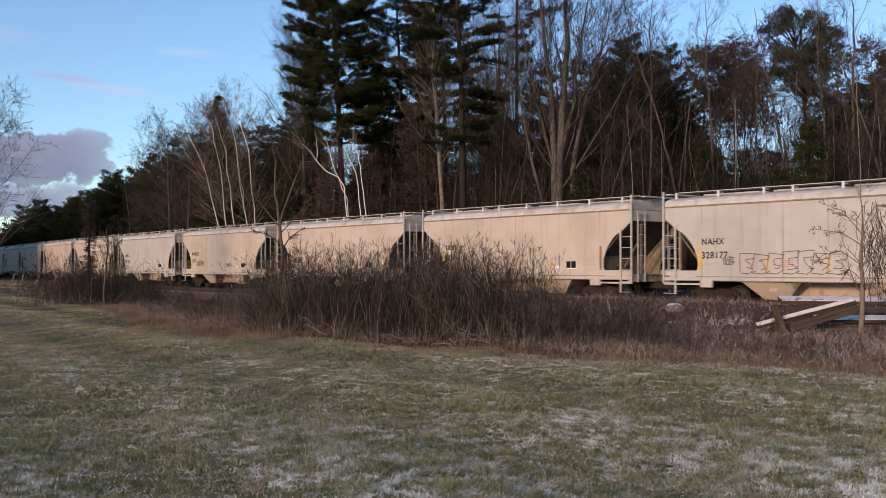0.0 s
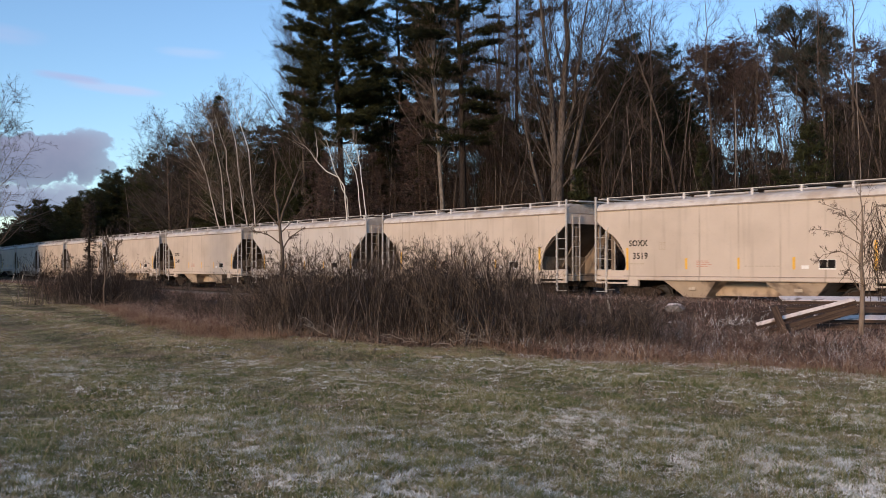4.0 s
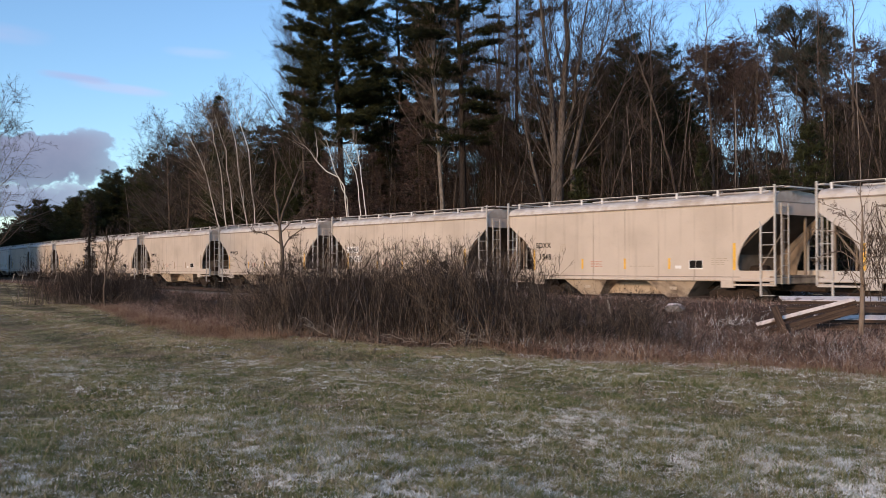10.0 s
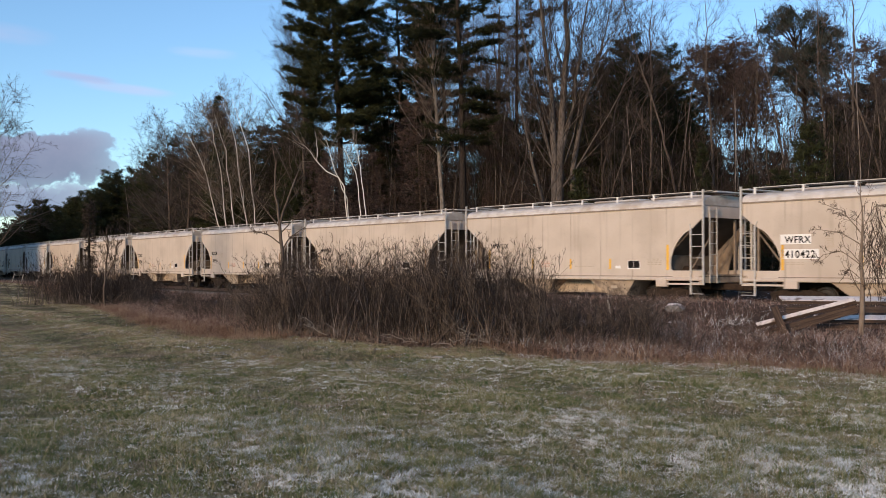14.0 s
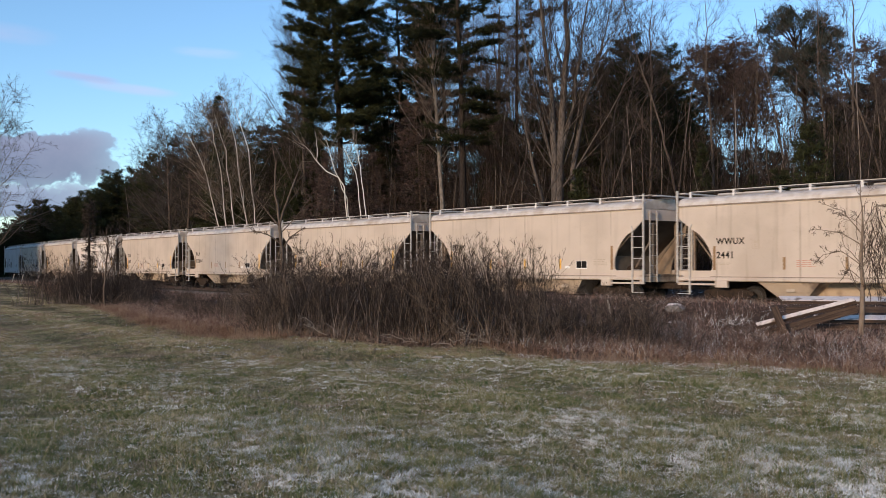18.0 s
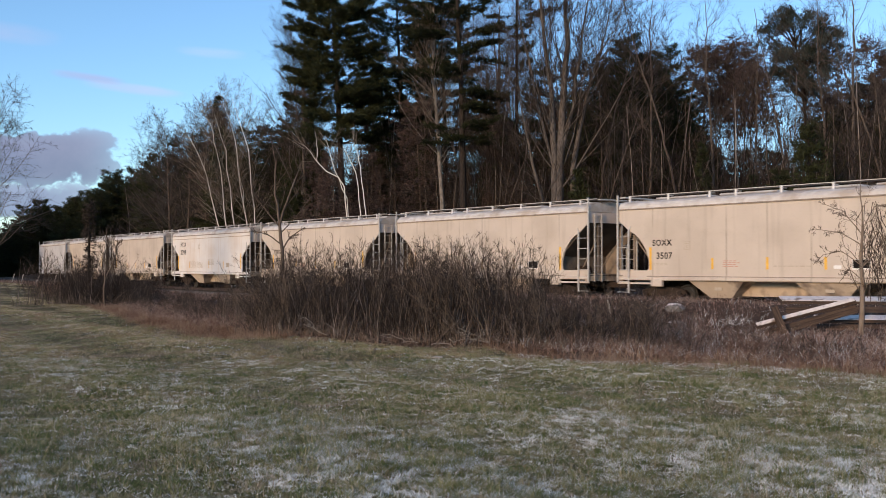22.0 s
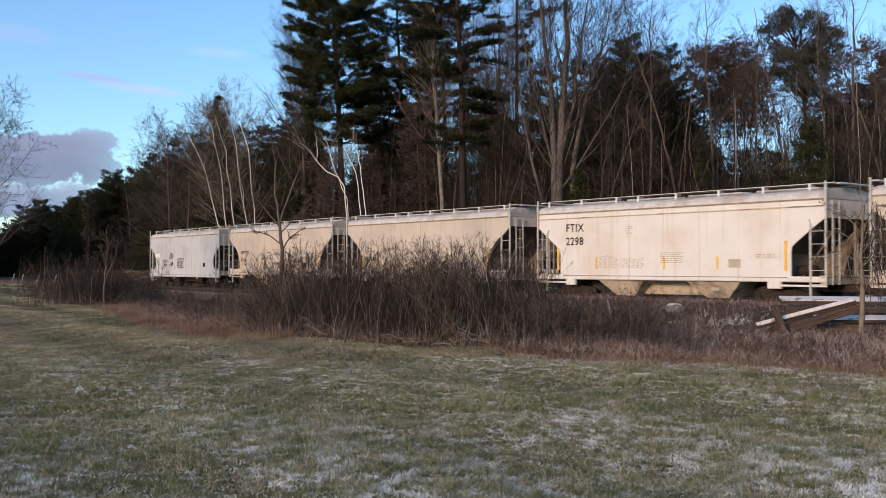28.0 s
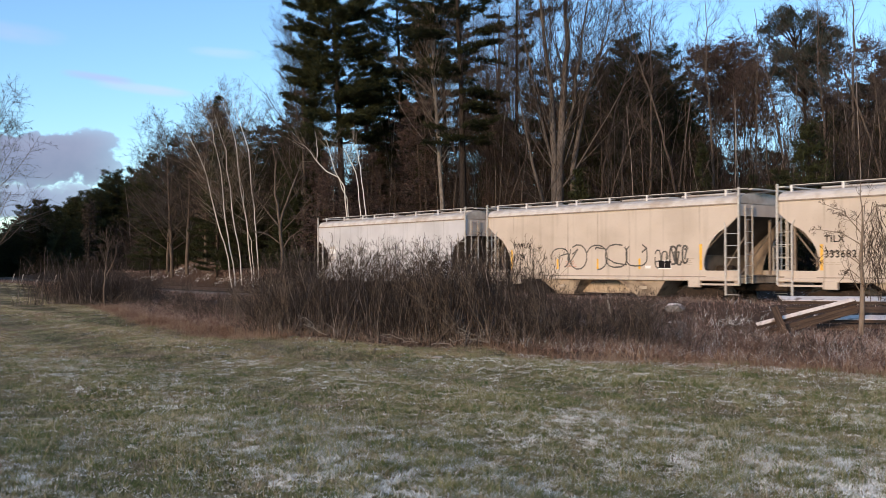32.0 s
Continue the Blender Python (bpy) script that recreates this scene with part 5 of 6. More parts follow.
def fill_wood():
    first = {}
    rows = [(9, 13, 0.5, 2.2), (13, 20, 0.9, 2.2), (20, 32, 1.0, 2.6)]
    for lo, hi, size, step in rows:
        u = -16.0
        while u < 175:
            d = GROVE.uniform(lo, hi)
            x, y, _ = track(u + GROVE.uniform(-1, 1), NEAR_SIDE + d)
            u += step * GROVE.uniform(0.6, 1.4) * (1.0 if u < 60 else 1.7)
            if not in_view(x, y):
                continue
            turn, top = GROVE.uniform(0, math.tau), canopy(x, y) * GROVE.uniform(0.75, 1.15) * (0.6 if lo < 10 else 1.0)
            k = GROVE.choice([0, 1, 2, 3, 4, 4, 0, 1])
            if clearing(x, y) and lo > 10:
                continue
            if GROVE.random() < (0.12 if lo < 14 else 0.22):
                kind_of, share = GROVE.choice(evergreen[:2]), GROVE.uniform(0.6, 0.95)
                if not -0.32 < x / y < -0.23:
                    again(kind_of, x, y, turn, top * share / 16)
                    continue
            sc = top / HEIGHTS[k]
            if k not in first:
                first[k] = True
                set_thing(wood[k], x, y, turn, sc)
            else:
                again(wood[k], x, y, turn, sc)
    u = -16.0
    while u < 200:
        for lo, hi in ((34, 48), (50, 66)):
            x, y, _ = track(u + GROVE.uniform(-2, 2), NEAR_SIDE + GROVE.uniform(lo, hi))
            if in_view(x, y) and not clearing(x, y):
                again(GROVE.choice([far_hemlock, far_pine, far_hemlock]), x, y, GROVE.uniform(0, 6.28), canopy(x, y) * GROVE.uniform(0.55, 0.95) / 15)
        u += 6.2 * GROVE.uniform(0.7, 1.3)


HEIGHTS = [17, 15, 19, 12, 14]
fill_wood()
for x, y, sc in [(24.0, 60, 0.95), (21.0, 56, 1.0), (23, 58, 0.75), (16.0, 47.6, 0.62)]:
    again(cedar, x, y, sc * 7, sc)
for x, y, sc in [(6.0, 78, 0.7), (-1.0, 77, 0.65), (3.5, 76, 0.6), (-10.5, 80, 0.7), (-16.7, 96, 0.78), (-15.0, 98, 0.82), (-19.5, 99, 0.7), (-2.0, 88, 0.95), (-12.5, 84, 0.75), (-30, 115, 0.82), (-34, 118, 0.7), (-26.0, 108, 0.8), (5.0, 90, 0.9), (33, 85, 0.8), (31, 66, 0.9), (20.2, 76, 0.6), (22.6, 74, 0.5), (27.2, 79, 0.52), (29.2, 74, 0.8), (24.8, 88, 0.55), (27.2, 68, 0.7), (28.8, 70, 0.85)]:
    again(hemlock, x, y, x, sc)

# far tree line
for k in range(90):
    b = -0.455 + k * 0.0019
    y = (150 if b > -0.38 else 180) + GROVE.uniform(-14, 14)
    top = (1.0 if b > -0.38 else 1.15) * float(np.interp(b, [-0.44, -0.41, -0.38, -0.35, -0.33, -0.28], [7.2, 8.8, 10.6, 11.4, 12.6, 14.5])) * GROVE.uniform(0.75, 1.1)
    again(GROVE.choice([far_hemlock, far_hemlock, far_pine]), b * y, y, GROVE.uniform(0, 6), top / 15.5)
for k in range(40):
    x = -128 + k * 2.3 + GROVE.uniform(-2, 2)
    y = 240 - 1.05 * (k * 2.3) + GROVE.uniform(-10, 10)
    again(GROVE.choice([far_hemlock, far_hemlock, far_pine]), x, y, GROVE.uniform(0, 6), GROVE.uniform(0.45, 0.75))

for x, y, sc in ((27.0, 101, 0.80), (29.2, 99, 0.78), (31.0, 102, 0.82), (33.2, 100, 0.80), (34.8, 103, 0.8), (28.0, 106, 0.84)):
    again(far_hemlock, x, y, x * 4, sc)

# the tree line carried on out of view beyond the lawn, added to shade the train's far end
for k in range(12):
    again(far_hemlock, -70 - 5.5 * k + GROVE.uniform(-2, 2), 98 + 8 * k + GROVE.uniform(-3, 3), k, GROVE.uniform(0.95, 1.25))


# three more unseen hemlock rows, added sunward of the track to shade far cars
u = 96.0
while u < 175:
    for back in (24, 31, 38):
        sx, sy, _ = track(u + GROVE.uniform(-2, 2), 0)
        again(far_hemlock, sx - back * 0.707, sy - back * 0.707, GROVE.uniform(0, 6), GROVE.uniform(1.0, 1.3))
    u += 5.0

# trees that keep a haze of dead leaves, and more evergreens on the right of the maple
russet = plant_tree(conifer("oak_tree", 18, 6.0, 3.2, 28, M_BROWNLEAF, M_BARK, whorl=0.5, per=10, tuft=0.36, taper=0.5, gaps=0.1, spots_per=10, top_round=True, r=0.16, fluff=0.35), 20.5, 80, 0, 1, "brown oak holding dead leaves in the wood")
high_russet = plant_tree(conifer("oak_tree", 18, 12.6, 2.9, 30, M_BROWNLEAF, M_BARK, whorl=0.4, per=11, tuft=0.34, taper=0.5, spots_per=10, top_round=True, r=0.13, fluff=0.35), 23.0, 79, 0, 1, "tall slim oak holding dead leaves in the wood")
for x, y, sc in ((24.6, 83, 0.95), (21.6, 79, 0.98), (28.8, 77, 0.74), (23.0, 75, 0.85)):
    again(high_russet, x, y, x * 3, sc)
for x, y, sc in ((28.2, 66, 0.86), (30.0, 67, 0.8), (26.6, 67, 0.82), (17.6, 84, 0.95), (31.4, 70, 0.85), (-1.6, 74, 0.72), (-6.0, 84, 0.7), (9.2, 76, 0.72), (10.4, 82, 0.96), (11.9, 84, 1.0), (13.2, 79, 0.86), (-21.5, 96, 0.85), (-27.0, 112, 0.8), (31.8, 74, 0.75), (4.4, 72, 0.62), (-12.0, 86, 0.62), (-7.6, 71, 0.56), (-5.2, 72, 0.5), (-9.4, 74, 0.54)):
    again(russet, x, y, x * 2, sc)
ragged = plant_tree(white_pine("pine_tree", 18.6, 1.1, 29, M_PINE, M_PINE_BARK, (3.4, 3.5, 3.2, 2.8, 2.2, 1.5, 0.5), whorl=0.78, per=15, tuft=0.34, r=0.15, boughs=(5, 7), gaps=0.12), 13.7, 72, 0.3, 0.92, "ragged dark pine among bare trees")
for x, y, sc in ((11.8, 77, 0.86), (16.0, 76, 0.90), (17.5, 76, 0.92), (18.9, 80, 0.84), (17.3, 71, 0.66), (10.2, 73, 0.72), (14.9, 81, 1.0), (30.8, 72, 0.72), (33.2, 78, 0.8), (8.6, 84, 0.95), (-13.5, 92, 0.9), (-27.4, 114, 0.78), (-23.0, 106, 0.8), (-18.4, 101, 0.8), (-30.5, 116, 0.7), (-32.2, 111, 0.72), (-29.0, 110, 0.78), (-26.2, 109, 0.82), (-20.6, 92, 0.74), (-18.2, 90.5, 0.72), (-15.4, 89, 0.7), (-13.0, 87, 0.66), (-11.0, 80, 0.62)):
    again(ragged, x, y, x * 5, sc)

# tall bare crowns that stand above the wood
for x, y, sc in ((4.6, 84, 1.0), (17.6, 83, 0.88), (35.2, 73, 0.84), (-11.0, 80, 0.9)):
    again(maple, x, y, x * 3, sc)
for x, y, sc in ((-24.6, 97, 1.12), (-26.6, 99, 1.14), (-22.6, 96, 1.08), (-28.4, 104, 1.02), (-31.5, 112, 0.9), (-13.6, 87, 0.95)):
    again(spreading, x, y, x * 2, sc)


def undergrowth():
    """The wood's countless thin trunks and twigs, too fine to tell apart."""
    g = np.random.default_rng(61)
    n = 330000
    u, d = g.uniform(-18, 180, n), 9 + 50 * g.random(n) ** 1.3
    h = np.interp(u, _us, _h)
    x = np.interp(u, _us, _x) + np.cos(h) * (d + NEAR_SIDE)
    y = np.interp(u, _us, _y) + np.sin(h) * (d + NEAR_SIDE)
    top = np.interp(x / y, BEARING, CANOPY) * 0.93
    clump = 0.75 + 0.35 * np.sin(x * 0.9 + np.sin(y * 0.5) * 2) * np.sin(y * 0.7 + x * 0.3)
    z = g.random(n) ** 1.1 * top * clump * np.clip(d / 18, 0.45, 1)
    keep = (np.abs(x) < 0.46 * y + 3) & ~((x / y > 0.262) & (x / y < 0.352) & (y > 62) & (g.random(n) < 0.3) & (z > 0.105 * y) & (z < 0.16 * y))
    keep &= g.random(n) < np.clip(0.65 + 0.8 * np.sin(x * 0.55 + 2 * np.sin(z * 0.5)) * np.sin(z * 0.8 + y * 0.13), 0.25, 1) + 0.5 * (z < 4)
    x, y, z, n = x[keep], y[keep], z[keep], int(keep.sum())
    base = np.stack([x, y, ground_z(x, y) + z], 1)
    way = np.stack([g.normal(0, 0.5, n), g.normal(0, 0.5, n), g.normal(0.75, 0.35, n)], 1)
    way /= np.linalg.norm(way, axis=1)[:, None]
    ln, w = g.uniform(0.6, 2.2, n), g.uniform(0.014, 0.04, n)
    side = np.stack([np.ones(n), g.normal(0, 0.3, n), g.normal(0, 0.3, n)], 1) * w[:, None] / 2
    v = np.stack([base - side, base + side, base + way * ln[:, None]], 1).reshape(-1, 3)
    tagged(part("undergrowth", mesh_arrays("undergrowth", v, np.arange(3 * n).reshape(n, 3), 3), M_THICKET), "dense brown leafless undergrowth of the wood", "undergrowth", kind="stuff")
    rng, poles = random.Random(62), []
    for i in range(330):
        px, py, _ = track(rng.uniform(-16, 150), NEAR_SIDE + (rng.uniform(10, 26) if i < 90 else rng.uniform(16, 55)))
        if not in_view(px, py, 2):
            continue
        tall = canopy(px, py) * rng.uniform(0.6, 0.95)
        p = limb(rng, (px, py, z_at(px, py) - 0.2), norm((rng.gauss(0, 0.04), rng.gauss(0, 0.04), 1)), tall, rng.uniform(0.03, 0.08), 6, 0.05, 0.02, 0.35)
        poles.append(p)
    front = []
    for i in range(230):
        px, py, _ = track(rng.uniform(-14, 90) if i < 150 else rng.uniform(-14, 4), NEAR_SIDE + rng.uniform(9.5, 22))
        if in_view(px, py, 2):
            front.append(limb(rng, (px, py, z_at(px, py) - 0.2), norm((rng.gauss(0, 0.05), rng.gauss(0, 0.05), 1)), rng.uniform(6, 12), rng.uniform(0.02, 0.05), 7, 0.035, 0.02, 0.3))
    tagged(part("slender_trunks", tubes("slender_trunks", front, 5), M_POLE), "slender buff trunks at the wood's edge", "trunks", kind="stuff")
    tagged(part("distant_trunks", tubes("distant_trunks", poles, 5), M_POLE), "many thin grey-brown trunks deep in the wood", "trunks", kind="stuff")


undergrowth()

# brush along the lawn's edge
bush = [shrub("shrub", 2.1, 15, 201 + s, M_TWIG_PALE if s == 3 else M_SHRUB, (0.11, 0.17, 0.13, 0.12)[s], 0.65, (9, 5), r=(0.010, 0.009, 0.012, 0.011)[s], wander=(0.10, 0.15, 0.12, 0.13)[s])
        for s in range(4)]
for b in bush:
    tagged(b, "leafless brown shrub with upright thin stems", "shrub", "brush along the lawn")


low_bush = [shrub("low_shrub", 0.75, 26, 215 + s, (M_BRAMBLE, M_SHRUB)[s], 0.8, 0.35, (5, 4), 0.006, 0.3) for s in range(2)]
for b in low_bush:
    tagged(b, "low tangled brown shrub in dead weeds", "shrub", "low shrubs in the weeds")


def fill_brush():
    rng, used = random.Random(9), set()
    for i in range(138):
        x = rng.uniform(-5.6, 4.4)
        y = lawn_edge(x) + rng.uniform(0.6, 7.5)
        tall = 1.06 if -3.4 < x * 24 / y < 1.6 else 0.95 if -4.2 < x * 24 / y < 2.6 else 0.62 if x > 0 else 0.55
        k, turn, sc = rng.choice((0, 1, 2, 0, 1, 2, 3)), rng.uniform(0, 6.28), tall * rng.uniform(0.75, 1.12)
        if k in used:
            again(bush[k], x, y, turn, sc)
        else:
            used.add(k)
            set_thing(bush[k], x, y, turn, sc, 0.05)
    for i in range(54):
        x = rng.uniform(-16.5, -4.6)
        y = lawn_edge(x) + rng.uniform(2.0, 13)
        if side_of_track(np.array([x]), np.array([y]))[0] < -3.0:
            again(rng.choice(bush[:3]), x, y, rng.uniform(0, 6.28), rng.uniform(0.34, 0.66))
    for i in range(200):
        x = rng.uniform(2.0, 13.5)
        y = lawn_edge(x) + rng.uniform(1.4, 15)
        if x > 7.4 and y < 27:
            continue
        k, turn, sc = rng.choice((0, 1)), rng.uniform(0, 6.28), rng.uniform(0.5, 1.25)
        if ("low", k) in used:
            again(low_bush[k], x, y, turn, sc)
        else:
            used.add(("low", k))
            set_thing(low_bush[k], x, y, turn, sc, 0.05)
    for i in range(66):
        x, y = -16.1 + rng.gauss(0, 0.95), 46.5 + rng.gauss(0, 1.6)
        again(rng.choice(bush[:3]), x, y, rng.uniform(0, 6.28), rng.uniform(0.5, 1.2))
    for i in range(34):
        x, y = -14.75 + rng.gauss(0, 0.55), 45.6 + rng.gauss(0, 1.0)
        again(low_bush[1], x, y, rng.uniform(0, 6.28), rng.uniform(1.3, 2.5))
    for i in range(34):
        x, y, _ = track(rng.uniform(22, 120), NEAR_SIDE + rng.uniform(8.5, 14))
        again(rng.choice(bush[:3]), x, y, rng.uniform(0, 6.28), rng.uniform(0.7, 1.5))
    for i in range(46):
        x = rng.uniform(-5.4, 3.0)
        again(low_bush[1], x, lawn_edge(x) + rng.uniform(0.8, 5.5), rng.uniform(0, 6.28), rng.uniform(1.0, 1.8))
    for i in range(70):
        x = rng.uniform(-14.5, -4.8)
        y = lawn_edge(x) + rng.uniform(1.5, 9)
        if side_of_track(np.array([x]), np.array([y]))[0] < -3.0:
            again(low_bush[1], x, y, rng.uniform(0, 6.28), rng.uniform(0.6, 1.3))
    pale = tagged(shrub("frosted_shrub", 0.6, 34, 231, M_FROST, 0.9, 0.3, (4, 3), 0.005, 0.3), "low shrub white with frost in weeds", "shrub", "low shrubs in the weeds")
    set_thing(pale, 8.5, 29.6, 0, 0.8, 0.05)
    again(pale, 8.0, 31.0, 2, 0.7)
    again(pale, 6.1, 27.5, 4, 0.4)


fill_brush()


# ---- grass, frost and weeds ----
def blade_field(name, pts, height, width, lean, material, label, category, seed, outward=None):
    """One narrow triangle for every blade."""
    g = np.random.default_rng(seed)
    n = len(pts)
    z = ground_z(pts[:, 0], pts[:, 1])
    a = g.uniform(0, math.tau, n)
    h = height * g.uniform(0.5, 1.25, n)
    w = width * g.uniform(0.6, 1.2, n) / 2
    base = np.stack([pts[:, 0], pts[:, 1], z - 0.01], 1)
    side = np.stack([np.cos(a) * w, np.sin(a) * w, np.zeros(n)], 1)
    b = g.uniform(0, math.tau, n) if outward is None else outward + g.normal(0, 0.7, n)
    k = np.abs(g.normal(0, lean, n))
    tip = base + np.stack([np.cos(b) * k * h, np.sin(b) * k * h, h], 1)
    v = np.stack([base - side, base + side, tip], 1).reshape(-1, 3)
    me = mesh_arrays(name, v, np.arange(3 * n).reshape(n, 3), 3)
    return tagged(part(name, me, material), label, category, kind="stuff")


def scatter(n, y0, y1, seed, spread=0.50):
    g = np.random.default_rng(seed)
    y = np.sqrt(g.uniform(y0 * y0, y1 * y1, n))
    return np.stack([g.uniform(-spread, spread, n) * y, y], 1), g


def patches(x, y):
    """Where frost lies, 0 to 1."""
    x, y = x * 5.4, y * 4.0
    v = np.sin(x * 1.9 + 1.3 * np.sin(y * 1.1)) * np.sin(y * 1.55 + 0.9 * np.sin(x * 2.3)) + 0.6 * np.sin(x * 4.7 + y * 1.3) * np.sin(y * 4.1 - x * 0.9) + 0.35 * np.sin(x * 9.1 - 2 * y) * np.sin(y * 8.3 + x)
    return v


def lawn():
    greens, frosts = [], []
    for y0, y1, n, seed in ((6.2, 11, 290000, 1), (11, 18, 240000, 2), (18, 30, 190000, 3), (30, 55, 150000, 4), (55, 110, 110000, 5)):
        p, g = scatter(n, y0, y1, seed)
        if y0 >= 30:
            p[:, 0] = -np.abs(p[:, 0])
        p = p[p[:, 1] < lawn_edge(p[:, 0]) + g.normal(0, 0.25, len(p))]
        bias = 0.16 + 0.19 * (p[:, 1] - 7.6) - 0.12 * p[:, 0] * 10 / p[:, 1]
        cell = np.floor(p / (0.0026 * (y0 + y1)))
        lot = np.mod(np.sin(cell[:, 0] * 12.9898 + cell[:, 1] * 78.233) * 43758.5453, 1.0)
        speck = np.interp(p[:, 1], [6, 10, 16, 26, 40], [0.12, 0.18, 0.22, 0.16, 0.05])
        f = lot < np.where(patches(p[:, 0], p[:, 1]) > bias + g.normal(0, 0.10, len(p)), 0.80, speck)
        greens.append((p[~f], y0))
        q = p[f]
        if y0 < 15:
            q = np.concatenate([q, q[::2] + g.normal(0, 0.03, q[::2].shape)])
        frosts.append((q, y0))
    for (p, y0), (q, _) in zip(greens, frosts):
        w = 0.0055 if y0 < 8 else 0.0085 if y0 < 12 else 0.014 if y0 < 20 else 0.02 if y0 < 50 else 0.035
        tuft = 0.042 if y0 < 10 else 0.040 if y0 < 15 else 0.036
        blade_field("lawn_grass", p, tuft, w, 1.6, M_GRASS if y0 < 15 else M_GRASS_FAR, "short green and straw-coloured lawn grass", "grass", int(y0))
        blade_field("frosted_grass", q, tuft * 0.62, w * (3.2 if y0 < 8 else 2.0 if y0 < 15 else 1.1), 2.0, M_FROST, "grass blades white with frost and thin snow", "grass", int(y0) + 50)


lawn()


def tufts():
    """Longer, greener clumps near the camera."""
    g = np.random.default_rng(33)
    for count, seed, reach, wide, tall, skin, name, label in ((900, 38, 17, 0.075, 0.085, M_TUFT, "near_grass_tufts", "lush green grass clumps between frost patches"),
                                                       (5200, 34, 42, 0.085, 0.062, M_TUFT, "grass_tufts", "longer green grass clumps in the lawn"),
                                                       (3000, 36, 42, 0.13, 0.055, M_STRAW, "straw_tufts", "clumps of withered tan grass in the lawn")):
        c, _ = scatter(count, 6.3, reach, seed)
        c = c[g.random(count) < np.interp(c[:, 1], [6, 10, 0.9 * reach, reach], [1.0, 0.9, 0.15, 0.0])]
        size = np.repeat(g.uniform(0.6, 1.5, len(c)), 45)
        p = np.repeat(c, 45, axis=0) + g.normal(0, wide, (len(size), 2)) * size[:, None]
        keep = p[:, 1] < lawn_edge(p[:, 0]) - 0.4
        blade_field(name, p[keep], tall * np.sqrt(size[keep]), np.interp(p[keep][:, 1], [6, 12, 42], [0.007, 0.008, 0.02]), 1.2, skin, label, "grass", seed + 1)


def hummocks():
    """Thick rounded clumps of uncut grass that part the frost, blades falling outward."""
    g = np.random.default_rng(81)
    c, _ = scatter(1500, 6.2, 17, 82)
    c = c[g.random(len(c)) < np.interp(c[:, 1], [6, 9, 12, 17], [0.7, 0.7, 0.3, 0.05])]
    size = g.uniform(0.55, 1.5, len(c))
    count = (150 * size).astype(int)
    at = np.repeat(np.arange(len(c)), count)
    off = g.normal(0, 0.055, (len(at), 2)) * size[at][:, None]
    rise = np.exp(-(off ** 2).sum(1) / (2 * (0.075 * size[at]) ** 2))
    p = c[at] + off
    green = g.random(len(c))[at]
    for keep, skin, name, label, seed in ((green < 0.62, M_TUFT, "grass_hummocks", "rounded clumps of lush dark green grass", 83), (green >= 0.62, M_OLIVE, "olive_hummocks", "rounded clumps of olive and straw-tipped grass", 84)):
        blade_field(name, p[keep], (0.030 + 0.045 * rise[keep] * np.sqrt(size[at][keep])), np.interp(p[keep][:, 1], [6, 17], [0.0075, 0.012]), 1.5, skin, label, "grass", seed, np.arctan2(off[keep][:, 1], off[keep][:, 0]))


tufts()
hummocks()


